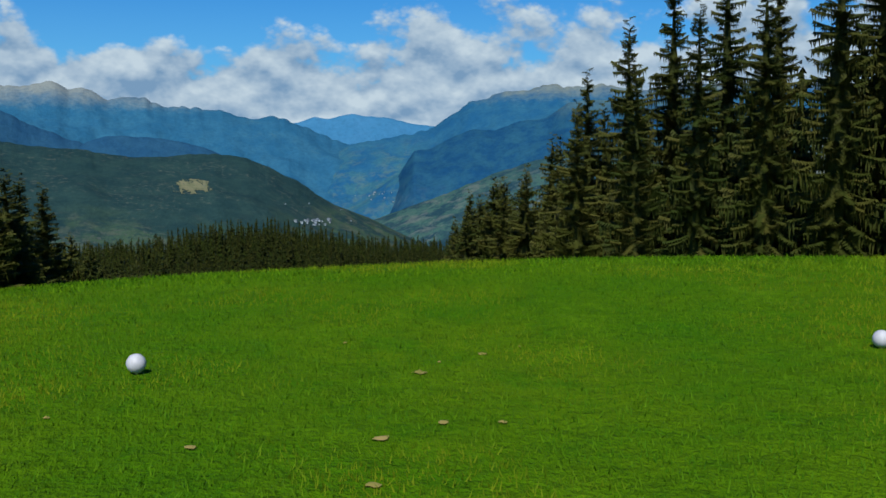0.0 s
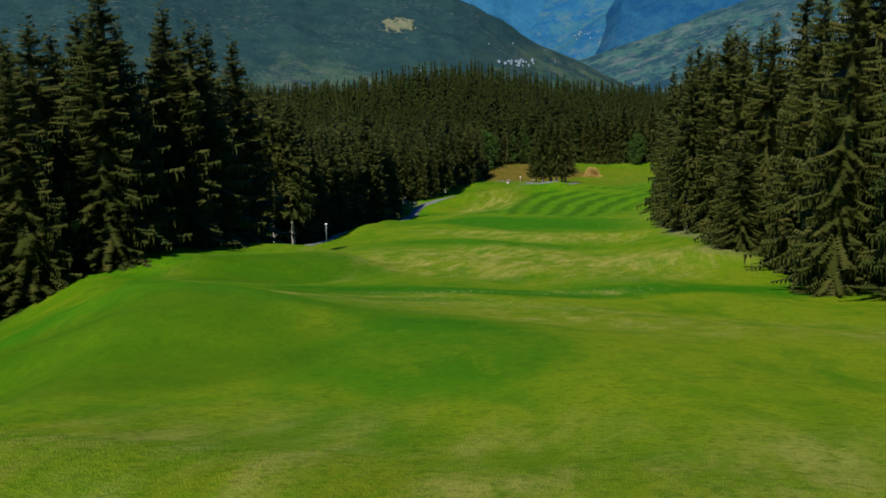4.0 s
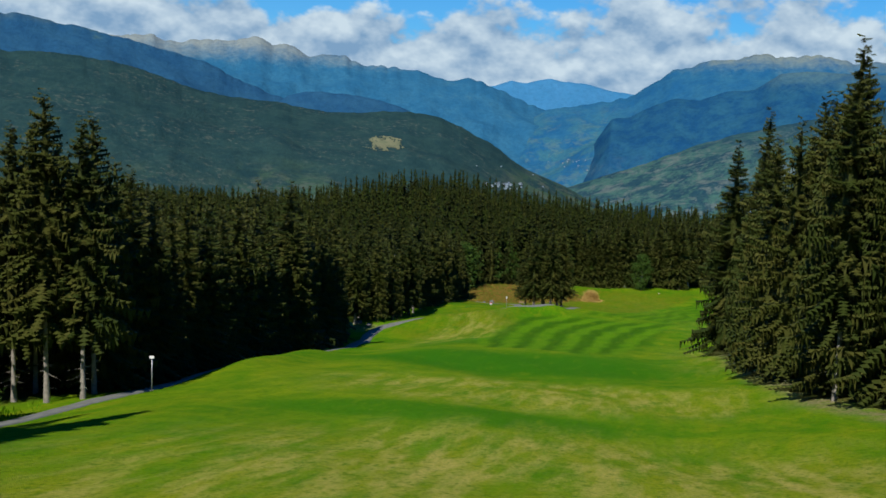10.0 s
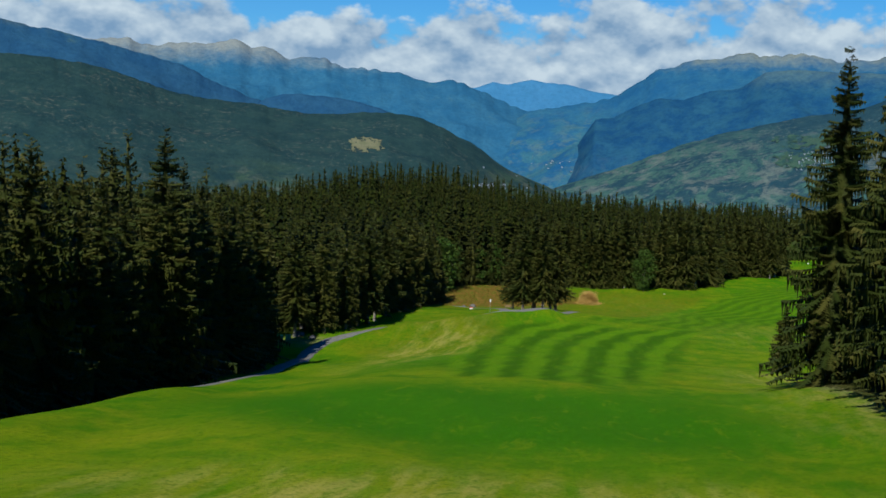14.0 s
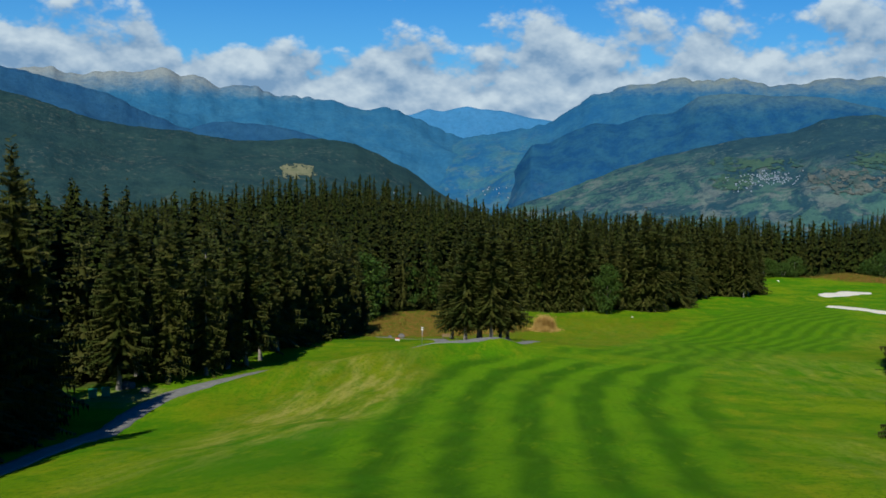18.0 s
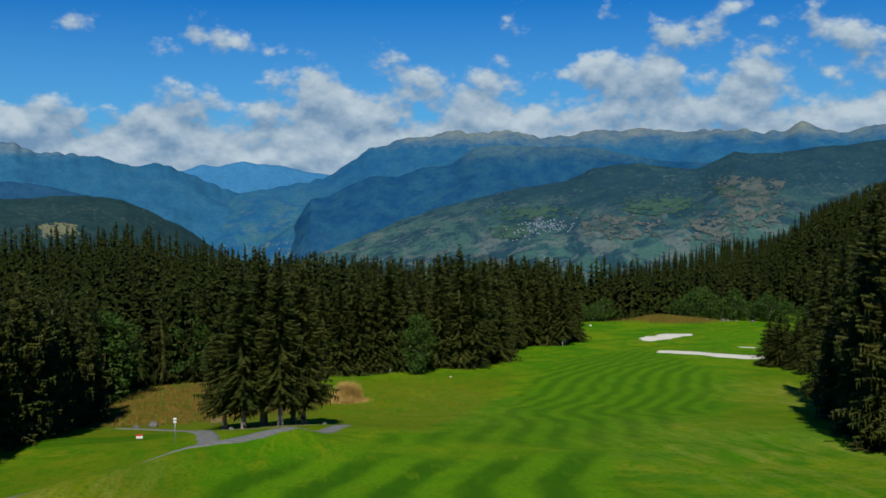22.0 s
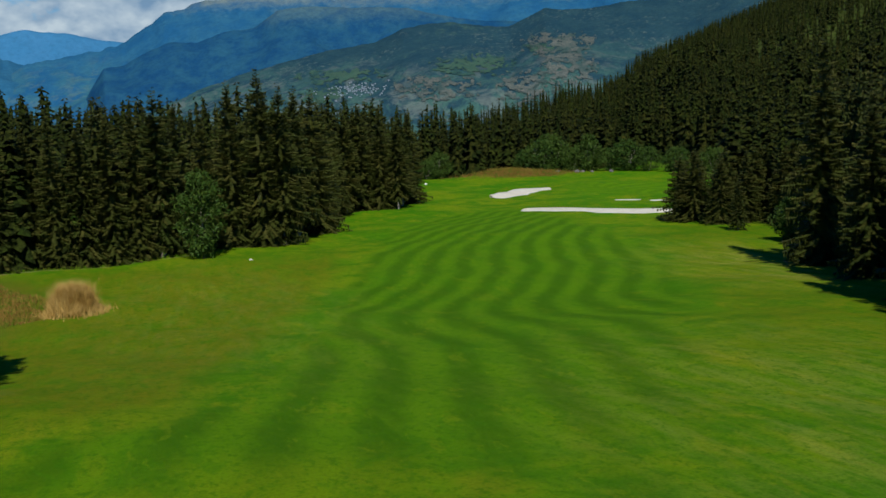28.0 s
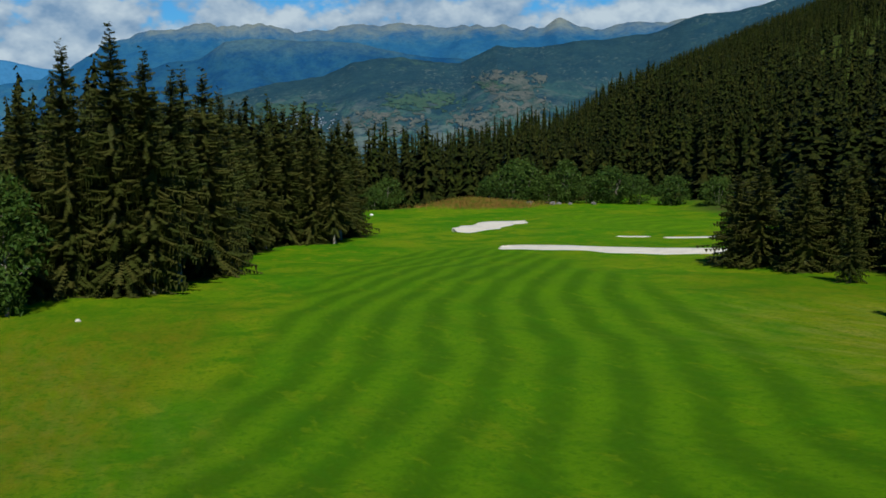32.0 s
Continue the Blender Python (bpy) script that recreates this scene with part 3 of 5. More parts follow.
def ridge(name, dist, depth, base, shape, material, label, seed, rough=0.06, jag=8.0):
    """A mountain side, as seen from the valley: shape gives azimuth and height angle in degrees."""
    az0, el0 = [a for a, e in shape], [e for a, e in shape]
    n, rows = int((az0[-1] - az0[0]) * 9) + 2, 46
    az = np.linspace(az0[0], az0[-1], n)
    el = np.interp(az, az0, el0)
    cx, cy, cz = -20, 200, -31
    verts, faces = [], []
    for j in range(rows + 8):
        s = j / (rows - 1)
        for k in range(n):
            a = radians(az[k])
            top = cz + dist * math.tan(radians(el[k]))
            if s <= 1:
                r = dist - depth * (1 - s)
                z = base + (top - base) * s ** 0.85
            else:
                r = dist + depth * (s - 1) * 1.2
                z = top - (s - 1) * (top - base) * 0.22
            x, y = cx + r * math.sin(a), cy + r * math.cos(a)
            q = Vector((x * 0.0016 + seed, y * 0.0016, z * 0.0016))
            f = noise.fractal(q, 0.8, 2.1, 6) + 0.8 * (0.5 - abs(noise.noise(q * 2.3)))
            g = noise.noise(Vector((x, y, seed * 9)) * 0.012)
            edge = min(1.0, 2.2 * max(0.0, 1 - s) + 0.16)
            crag = abs(noise.noise(Vector((a * 30.0, seed * 3.1, 0.4)))) + 0.5 * abs(noise.noise(Vector((a * 85.0, seed, 2.2))))
            z += crag * jag * max(0.0, 1 - 5 * abs(1 - s)) - 0.3 * jag * max(0.0, 1 - 5 * abs(1 - s))
            spur = 0.5 - abs(noise.noise(Vector((a * 20.0 + 2.2 * s + 0.5 * f, 2.4 * s, seed * 5.3)))) * 1.6 + 0.35 * (0.5 - abs(noise.noise(Vector((a * 60.0 - 2.0 * s + 0.7 * f, 6.0 * s, seed * 2.7)))) * 2)
            z += (f * rough + 0.012 * spur * (1 - s if s < 1 else 0) * min(1.0, 3 * s)) * (top - base) * edge + g * 6 * (0.3 + edge)
            verts.append((x, y, z))
    for j in range(rows + 7):
        for k in range(n - 1):
            i = j * n + k
            faces.append((i, i + 1, i + n + 1, i + n))
    return tagged(mesh_object(name, verts, faces, material), label, "mountain", kind="structure")


def slope_material(name, wood, wood2, meadow, rock, meadow_at, rock_z, scale, mottle=None, soft=40, fleck=None):
    k = Mat(name)
    p = k.pos()
    a, b, c = k.noise(p, scale, 6, 0.6), k.noise(p, scale * 5, 6, 0.7), k.noise(p, scale * 28, 3, 0.7)
    col = k.mix(k.ramp(b, 0.35, 0.65), wood, wood2)
    col = k.mix(k.ramp(k.math("ADD", k.math("MULTIPLY", a, 0.65), k.math("MULTIPLY", b, 0.35)), meadow_at, meadow_at + 0.07, 0, 0.85), col, meadow)
    sepz = k.n.new("ShaderNodeSeparateXYZ")
    k.link(p, sepz.inputs[0])
    hz = k.math("ADD", sepz.outputs["Z"], k.math("MULTIPLY", k.math("SUBTRACT", b, 0.5), 150.0))
    col = k.mix(k.ramp(hz, rock_z - soft, rock_z + soft, 0, 1), col, rock)
    if mottle:                # fields, bare ground and copses below the woods
        low, high, field, tan, most = mottle
        zone = k.ramp(k.math("ADD", sepz.outputs["Z"], k.math("MULTIPLY", k.math("SUBTRACT", a, 0.5), 260.0)), low, high, most, 0.0)
        f1, f2 = k.noise(p, 0.011, 6, 0.7, 0.5), k.noise(k.scaled(p, (1.7, 1.7, 1.7)), 0.009, 6, 0.7, 0.5)
        col = k.mix(k.math("MULTIPLY", zone, k.ramp(f1, 0.44, 0.56)), col, field)
        col = k.mix(k.math("MULTIPLY", zone, k.ramp(f2, 0.50, 0.60)), col, tan)
        col = k.mix(k.math("MULTIPLY", zone, k.ramp(k.noise(p, 0.035, 4, 0.7), 0.52, 0.62, 0, 0.8)), col, wood)
    if fleck:                 # small clearings and rock, and sunlit treetops painted as pale spots
        spots = k.math("MULTIPLY", k.ramp(k.noise(p, 0.080, 4, 0.75), 0.55, 0.62), k.ramp(k.noise(p, 0.006, 3, 0.6), 0.42, 0.60))
        col = k.mix(spots, col, fleck)
    col = k.mix(k.ramp(c, 0.35, 0.75, 0, 0.30), col, tuple(0.5 * v for v in wood))
    k.bump(c, 0.45, 8.0)
    return k.done(col, 0.95, 0.02)


# distance haze is painted into the ranges' base colours as blue
M_FAR = slope_material("hazed_distant_range", (0.036, 0.165, 0.315), (0.046, 0.185, 0.345), (0.060, 0.200, 0.340), (0.11, 0.25, 0.37), 0.62, 600, 0.0018)
M_PEAK = slope_material("hazed_rocky_range", (0.018, 0.104, 0.200), (0.028, 0.128, 0.220), (0.055, 0.140, 0.170), (0.210, 0.250, 0.240), 0.60, 250, 0.0022, None, 60)
M_WEST = slope_material("hazed_west_range", (0.014, 0.066, 0.140), (0.021, 0.084, 0.155), (0.045, 0.110, 0.130), (0.110, 0.140, 0.095), 0.60, 345, 0.0022, None, 70)
M_BLUE = slope_material("hazed_wooded_mountain", (0.013, 0.090, 0.195), (0.024, 0.118, 0.205), (0.065, 0.155, 0.150), (0.190, 0.225, 0.190), 0.60, 272, 0.0022, (-60, 110, (0.042, 0.140, 0.150), (0.085, 0.160, 0.160), 0.5), 60)
M_DARK = slope_material("hazed_wooded_shoulder", (0.008, 0.058, 0.140), (0.018, 0.090, 0.155), (0.045, 0.115, 0.120), (0.070, 0.140, 0.160), 0.59, 190, 0.0026, (-220, -60, (0.035, 0.115, 0.170), (0.075, 0.140, 0.170), 0.4), 60)
# village slope, its patches and the forest hill: fainter haze blue in the colours
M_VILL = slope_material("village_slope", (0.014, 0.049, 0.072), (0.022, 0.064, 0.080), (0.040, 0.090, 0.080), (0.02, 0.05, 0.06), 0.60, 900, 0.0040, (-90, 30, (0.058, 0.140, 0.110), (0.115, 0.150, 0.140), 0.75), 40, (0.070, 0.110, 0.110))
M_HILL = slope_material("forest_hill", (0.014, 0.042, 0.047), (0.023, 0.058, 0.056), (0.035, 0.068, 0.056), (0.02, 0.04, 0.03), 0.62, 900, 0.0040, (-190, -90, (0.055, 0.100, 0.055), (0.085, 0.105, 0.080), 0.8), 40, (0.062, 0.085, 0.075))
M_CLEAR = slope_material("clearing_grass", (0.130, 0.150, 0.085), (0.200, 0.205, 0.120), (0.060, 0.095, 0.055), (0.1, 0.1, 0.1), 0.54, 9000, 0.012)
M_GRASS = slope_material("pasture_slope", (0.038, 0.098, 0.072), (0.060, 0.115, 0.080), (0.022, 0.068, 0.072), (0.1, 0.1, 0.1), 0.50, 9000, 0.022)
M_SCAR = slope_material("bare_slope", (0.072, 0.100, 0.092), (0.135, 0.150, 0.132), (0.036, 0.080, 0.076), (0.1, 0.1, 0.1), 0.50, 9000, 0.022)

RANGE_A = [(-48, 6.5), (-40, 5.4), (-36, 5.2), (-32, 4.8), (-29.9, 4.45), (-28.6, 4.3), (-27.3, 4.1), (-26, 3.8), (-24.6, 3.5), (-23, 2.9), (-21.9, 2.4), (-20.4, 1.8), (-19, 1.35), (-16, -0.2)]
RANGE_B = [(-34, 3.8), (-30, 4.0), (-28.4, 4.15), (-27.3, 4.2), (-26.5, 4.25), (-25.8, 4.2), (-25.4, 3.98), (-23.5, 3.92), (-22.1, 4.2), (-21.3, 4.35), (-20.4, 4.4), (-19.7, 4.15), (-19, 3.95), (-18.4, 3.6), (-17.2, 3.45), (-15.8, 3.4), (-14.6, 3.1), (-13.1, 2.95), (-11.6, 2.9), (-10.1, 2.5), (-8.9, 2.35), (-7.7, 2.2), (-6.5, 1.55), (-5.6, 1.3), (-4, 0.7), (-2, -1)]
RANGE_C = [(-14, 2.0), (-8.9, 2.1), (-7.7, 2.3), (-6.8, 2.6), (-5.9, 2.5), (-4.7, 2.75), (-3.2, 2.5), (-2, 2.35), (-1.1, 2.2), (0.1, 2.1), (3, 1.4)]
RANGE_D = [(-50, 4.6), (-42, 3.9), (-36, 3.4), (-32.8, 3.3), (-30, 3.25), (-28.7, 3.15), (-27.4, 2.9), (-26.1, 2.5), (-24.7, 2.0), (-23.3, 1.62), (-21.9, 1.43), (-19.6, 1.25), (-18.5, 0.95), (-16.1, 0.87), (-14.3, 0.9), (-12.5, 0.95), (-10.7, 0.68), (-9.5, 0.25), (-8.3, -0.4), (-7, -1.15), (-5.8, -2.0), (-3.8, -2.9), (0, -5), (4, -6.5)]
RANGE_E = [(-21, 0.2), (-19.6, 0.95), (-19, 1.42), (-18.1, 1.74), (-16.1, 1.73), (-14.9, 1.64), (-13.7, 1.4), (-12.5, 0.98), (-11.6, 0.55), (-10, -0.4)]
RANGE_F = [(-10, -2.5), (-8.4, -1.4), (-7.4, -0.5), (-6.2, 0.5), (-5.0, 0.95), (-3.3, 1.37), (-1.3, 1.8), (-0.2, 2.1), (0.6, 2.65), (1.0, 2.97), (1.75, 3.43), (2.9, 3.5), (3.8, 3.85), (5, 3.93), (6.6, 4.3), (7.7, 4.1), (8.6, 4.3), (9.75, 4.1), (11, 4.0), (12.1, 4.05), (13.9, 4.17), (15, 4.0), (16.5, 4.2), (17.9, 3.9), (19, 4.2), (20.7, 3.93), (22.9, 4.0), (23.5, 4.2), (24, 4.35), (24.6, 4.2), (25.1, 4.05), (26.1, 3.9), (27.4, 4.25), (29.2, 4.0), (32, 4.2), (38, 4.4), (46, 4.6)]
RANGE_G = [(-4.5, -3.6), (-2.9, -1.8), (-1.9, -0.15), (-1.3, 0.75), (-0.4, 0.85), (0.8, 1.48), (2, 1.88), (3.2, 1.83), (4.6, 2.33), (6.1, 2.63), (7.3, 3.35), (8.5, 3.58), (10, 3.53), (12, 3.4), (13.8, 3.27), (15, 2.96), (17.9, 2.47), (22, 2.3), (32, 2.2)]
RANGE_H = [(-4, -3.2), (-1, -2.1), (1.3, -1.2), (3.1, -0.5), (5.2, 0.24), (7.6, 0.8), (9.6, 1.24), (12, 1.65), (13.4, 2.2), (14.8, 2.5), (16.1, 2.52), (17.8, 2.2), (18.8, 2.15), (20.6, 3.0), (21.8, 2.88), (23.3, 2.95), (24.6, 3.05), (26.6, 3.12), (28, 3.31), (29.7, 4.03), (30.7, 4.31), (32.3, 4.43), (34, 4.9), (42, 6.6), (50, 7.6)]

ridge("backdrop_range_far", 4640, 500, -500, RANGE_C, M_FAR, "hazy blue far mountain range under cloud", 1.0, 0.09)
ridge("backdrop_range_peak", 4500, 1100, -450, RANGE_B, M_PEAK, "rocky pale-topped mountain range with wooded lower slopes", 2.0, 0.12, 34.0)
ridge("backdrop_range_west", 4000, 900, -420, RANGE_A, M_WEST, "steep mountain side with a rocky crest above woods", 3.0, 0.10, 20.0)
RANGE_EAST = ridge("backdrop_range_east", 4350, 1200, -520, RANGE_F, M_BLUE, "broad haze-blue wooded mountain with alpine meadows on top", 4.0, 0.10, 30.0)
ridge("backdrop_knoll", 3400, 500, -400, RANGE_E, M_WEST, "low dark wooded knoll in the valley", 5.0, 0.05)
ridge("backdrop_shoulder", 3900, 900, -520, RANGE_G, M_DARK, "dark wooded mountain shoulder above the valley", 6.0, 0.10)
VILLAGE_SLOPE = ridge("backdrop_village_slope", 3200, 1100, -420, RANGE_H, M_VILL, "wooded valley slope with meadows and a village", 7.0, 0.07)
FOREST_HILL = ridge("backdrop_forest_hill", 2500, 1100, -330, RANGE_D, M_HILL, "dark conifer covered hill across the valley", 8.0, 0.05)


class Drape:
    """Finds places on a mountain side by the way one looks at it from the hole."""

    def __init__(self, ob):
        me = ob.data
        self.tree = BVHTree.FromPolygons([v.co[:] for v in me.vertices], [p.vertices[:] for p in me.polygons])

    def at(self, az, el):
        way = Vector((math.sin(radians(az)) * math.cos(radians(el)), math.cos(radians(az)) * math.cos(radians(el)), math.sin(radians(el))))
        place = self.tree.ray_cast(Vector((-20, 200, -31)), way)[0]
        return place, way


def hill_patch(drape, name, az, el, daz, del_, material, label, seed, ragged=0.75):
    """A meadow or bare place lying on a mountain side, with a ragged outline."""
    n, m = 150, 90
    ids, verts, faces = {}, [], []
    for j in range(m + 1):
        for i in range(n + 1):
            u, v = 2 * i / n - 1, 2 * j / m - 1
            a, e = az + u * daz, el + v * del_
            wob = noise.fractal(Vector((a * 2.6, e * 4.6, seed)), 0.5, 2.3, 7)
            if u * u + v * v > 0.62 + ragged * wob:
                continue
            place, way = drape.at(a, e)
            if place is None:
                continue
            ids[i, j] = len(verts)
            verts.append(tuple(place - way * 5))
    for (i, j) in list(ids):
        q = [(i, j), (i + 1, j), (i + 1, j + 1), (i, j + 1)]
        if all(k in ids for k in q):
            faces.append([ids[k] for k in q])
    return tagged(mesh_object(name, verts, faces, material), label, "meadow", kind="structure")


on_village, on_hill, on_east = Drape(VILLAGE_SLOPE), Drape(FOREST_HILL), Drape(RANGE_EAST)
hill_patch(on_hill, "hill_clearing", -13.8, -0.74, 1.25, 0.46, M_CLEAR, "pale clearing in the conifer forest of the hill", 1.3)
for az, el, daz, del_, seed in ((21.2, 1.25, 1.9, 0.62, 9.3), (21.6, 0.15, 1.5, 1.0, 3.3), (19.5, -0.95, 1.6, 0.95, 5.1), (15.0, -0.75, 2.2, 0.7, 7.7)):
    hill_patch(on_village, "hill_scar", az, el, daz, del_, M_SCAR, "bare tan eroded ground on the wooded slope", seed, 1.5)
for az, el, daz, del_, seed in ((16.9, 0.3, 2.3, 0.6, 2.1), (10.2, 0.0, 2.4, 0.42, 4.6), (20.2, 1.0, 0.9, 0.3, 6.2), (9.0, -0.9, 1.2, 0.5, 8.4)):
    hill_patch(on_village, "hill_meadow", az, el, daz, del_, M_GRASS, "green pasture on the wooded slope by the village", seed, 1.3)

# ---- trees ----
def trunk_arrays(rng, tall, girth, sides=8, rings=9):
    V, F = [], []
    bend = rng.randn(2) * 0.06
    for k in range(rings):
        t = k / (rings - 1)
        r = girth * (1 - t) ** 0.8 + 0.015 + (0.5 * girth * (1 - t * 12) if t < 0.083 else 0)
        for s in range(sides):
            a = 6.283 * s / sides
            V.append((r * math.cos(a) * (1 + 0.12 * math.sin(3 * a)) + bend[0] * t * (1 - t) * 8, r * math.sin(a) + bend[1] * t * (1 - t) * 8, -0.5 + (tall + 0.5) * t))
    for k in range(rings - 1):
        for s in range(sides):
            F.append((k * sides + s, k * sides + (s + 1) % sides, (k + 1) * sides + (s + 1) % sides, (k + 1) * sides + s))
    # dead lower branches
    for b in range(14):
        z = tall * (0.05 + 0.22 * rng.rand())
        a = rng.rand() * 6.28
        L = 0.5 + 1.2 * rng.rand()
        i = len(V)
        V += [(0, 0, z + 0.03), (0, 0, z - 0.03), (L * math.cos(a), L * math.sin(a), z - 0.25 * L)]
        F.append((i, i + 1, i + 2))
    return V, F


def raw_mesh(name, V, F, material, smooth=False):
    me = bpy.data.meshes.new(name)
    me.from_pydata(V, [], F)
    me.materials.append(material)
    if smooth:
        me.polygons.foreach_set("use_smooth", [True] * len(me.polygons))
    me.update()
    return me


def core_arrays(rng, tall, wide, clear, sides, rings):
    """The dense shaded inside of a crown, ragged."""
    V, F = [], []
    for k in range(rings):
        u = k / (rings - 1)
        for q in range(sides):
            a = 6.283 * (q + 0.5 * (k % 2)) / sides
            r = wide * (1 - u) ** 0.8 * (0.55 + 0.6 * rng.rand()) + 0.02
            V.append((r * math.cos(a), r * math.sin(a), clear + (tall - clear) * u + (rng.rand() - 0.5) * 0.4))
    for k in range(rings - 1):
        for q in range(sides):
            b, c = k * sides + q, k * sides + (q + 1) % sides
            F += [(b, c, b + sides), (c, c + sides, b + sides)]
    return V, F


def bough_crown_arrays(rng, tall, wide, clear, whorls=40, per=8, parts=7):
    """Whorls of feathered boughs that sag, lift at the tip and carry hanging twigs."""
    V, F = core_arrays(rng, tall - 1.0, wide * 0.30, clear + 0.8, 7, 12)
    for w in range(whorls):
        u = 1 - (1 - (w + rng.rand() * 0.9) / whorls) ** 1.3
        z = clear + (tall - clear) * u
        reach = wide * (1 - u) ** 0.66 * (0.74 + 0.36 * rng.rand()) * (1.0 if u > 0.10 else 0.75 + 2.5 * u)
        a0 = rng.rand() * 6.28
        count = max(4, int(per * (0.55 + 0.5 * (1 - u))))
        for b in range(count):
            a = a0 + 6.283 * b / count + rng.randn() * 0.22
            lump = 0.5 + noise.noise(Vector((2.2 * math.cos(a), 2.2 * math.sin(a), 0.45 * z + 7 * wide)))
            L = max(0.5, reach * (0.60 + 0.34 * rng.rand() + 0.40 * lump))
            ca, sa_ = math.cos(a), math.sin(a)
            sag = 0.80 - 0.95 * u + rng.randn() * 0.16
            zb = z + rng.randn() * 0.55
            n = max(3, int(parts * (0.45 + 0.55 * min(1.0, L / 3.0))))
            start = len(V)
            for k in range(n + 1):
                t = k / n
                V.append((L * t * ca, L * t * sa_, zb - sag * L * t + 0.26 * L * t * t * (1 if u < 0.65 else 0.4)))
            for k in range(n):
                t = (k + 0.5) / n
                half = (0.10 + 0.30 * math.sin(math.pi * (0.10 + 0.82 * t))) * (0.35 + 0.65 * L) * (0.8 + 0.4 * rng.rand())
                half = min(half, 0.42)
                p = V[start + k]
                for sd in (-1, 1):
                    out = half * (0.75 + 0.5 * rng.rand())
                    on = 0.55 * out
                    V.append((p[0] + ca * on - sa_ * sd * out, p[1] + sa_ * on + ca * sd * out, p[2] - 0.30 * out - 0.25 * out * rng.rand()))
                    F.append((start + k, start + k + 1, len(V) - 1))
                    if L > 1.0:
                        V.append((p[0] + ca * on * 1.5 - sa_ * sd * out * 0.55, p[1] + sa_ * on * 1.5 + ca * sd * out * 0.55, p[2] - 0.42 * out))
                        F.append((start + k, start + k + 1, len(V) - 1))
                V.append((p[0] + ca * 0.5 * L / n + rng.randn() * 0.08, p[1] + sa_ * 0.5 * L / n + rng.randn() * 0.08, p[2] - min(1.0, 0.34 * L) * (0.4 + 0.9 * rng.rand())))
                F.append((start + k, start + k + 1, len(V) - 1))
    V = [(a, b, max(c, 0.25)) for a, b, c in V]
    i = len(V)
    V += [(0.22, 0, tall - 1.3), (-0.13, 0.19, tall - 1.3), (-0.13, -0.19, tall - 1.3), (0, 0, tall + 0.2)]
    F += [(i, i + 1, i + 3), (i + 1, i + 2, i + 3), (i + 2, i, i + 3)]
    return V, F


SPRUCE = []                       # (crown mesh, trunk mesh, height)
for k, (tall, wide, clear) in enumerate([(22, 3.9, 0.8), (22, 4.5, 1.2), (22, 3.4, 2.6), (22, 3.6, 6.8), (22, 3.6, 1.0), (22, 5.0, 0.3)]):
    rng = np.random.RandomState(40 + k)
    SPRUCE.append((raw_mesh("crown", *bough_crown_arrays(rng, tall, wide * 1.15, clear, 50, 9, 8), NEEDLES), raw_mesh("trunk", *trunk_arrays(rng, tall * 0.97, 0.19 if k == 3 else 0.28), BARK, True), tall))

for k, (tall, wide, clear) in enumerate([(22, 3.7, 0.5), (22, 4.3, 0.8), (22, 3.3, 0.4), (22, 3.8, 4.4)]):
    rng = np.random.RandomState(60 + k)
    SPRUCE.append((raw_mesh("crown", *bough_crown_arrays(rng, tall, wide * 1.15, clear, 68, 9, 14), NEEDLES), raw_mesh("trunk", *trunk_arrays(rng, tall * 0.97, 0.30), BARK, True), tall))


def spruce(x, y, tall, kind, spin, fat=1.0, label="tall dark green spruce with drooping branches at the wood's edge", group="trees along the hole"):
    crown, trunk, h = SPRUCE[kind]
    s = tall / h
    e = new("spruce_tree")
    e.matrix_world = Matrix.LocRotScale((x, y, height(x, y) - 0.1), Euler((0, 0, spin)), (s * fat, s * fat, s))
    for name, me in (("trunk", trunk), ("crown", crown)):
        o = new(name, me)
        o.parent = e
    return tagged(e, label, "tree", group)


def kite_tree_arrays(rng, tall, wide, tiers, per):
    """A light spruce for joined woods: single ridged boughs in whorls round a dense core."""
    V, F = core_arrays(rng, tall * 0.96, wide * 0.36, tall * 0.06, 5, 4)
    for t in range(tiers):
        u = 1 - (1 - (t + 0.7 * rng.rand()) / tiers) ** 1.25
        z = tall * (0.07 + 0.93 * u)
        reach = wide * (1 - u) ** 0.64 * (0.75 + 0.40 * rng.rand())
        a0 = rng.rand() * 6.28
        count = max(4, int(per * (0.65 + 0.45 * (1 - u))))
        for b in range(count):
            a = a0 + 6.283 * b / count + rng.randn() * 0.2
            L = max(0.5, reach * (0.65 + 0.55 * rng.rand()))
            ca, sa_ = math.cos(a), math.sin(a)
            sag = (0.85 - 0.9 * u + rng.randn() * 0.2) * L
            zj = z + 0.6 * rng.randn()
            out = (0.24 + 0.16 * rng.rand()) * min(L, 2.4) + 0.10
            i = len(V)
            V.append((0.06 * ca, 0.06 * sa_, zj + 0.25))
            V.append((L * ca, L * sa_, zj - sag))
            for sd in (-1, 1):
                V.append((0.55 * L * ca - sa_ * sd * out, 0.55 * L * sa_ + ca * sd * out, zj - 0.62 * sag - 0.45 * out))
            F += [(i, i + 1, i + 2), (i, i + 3, i + 1)]
    i = len(V)
    V += [(0.42, 0, tall * 0.91), (-0.26, 0.36, tall * 0.91), (-0.26, -0.36, tall * 0.91), (0, 0, tall * 1.01)]
    F += [(i, i + 1, i + 3), (i + 1, i + 2, i + 3), (i + 2, i, i + 3)]
    return V, F


def far_tree_arrays(rng):
    return kite_tree_arrays(rng, 20, 3.6 + 0.9 * rng.rand(), 24, 8)


def farther_tree_arrays(rng):
    return kite_tree_arrays(rng, 20, 3.6 + 0.9 * rng.rand(), 13, 6)


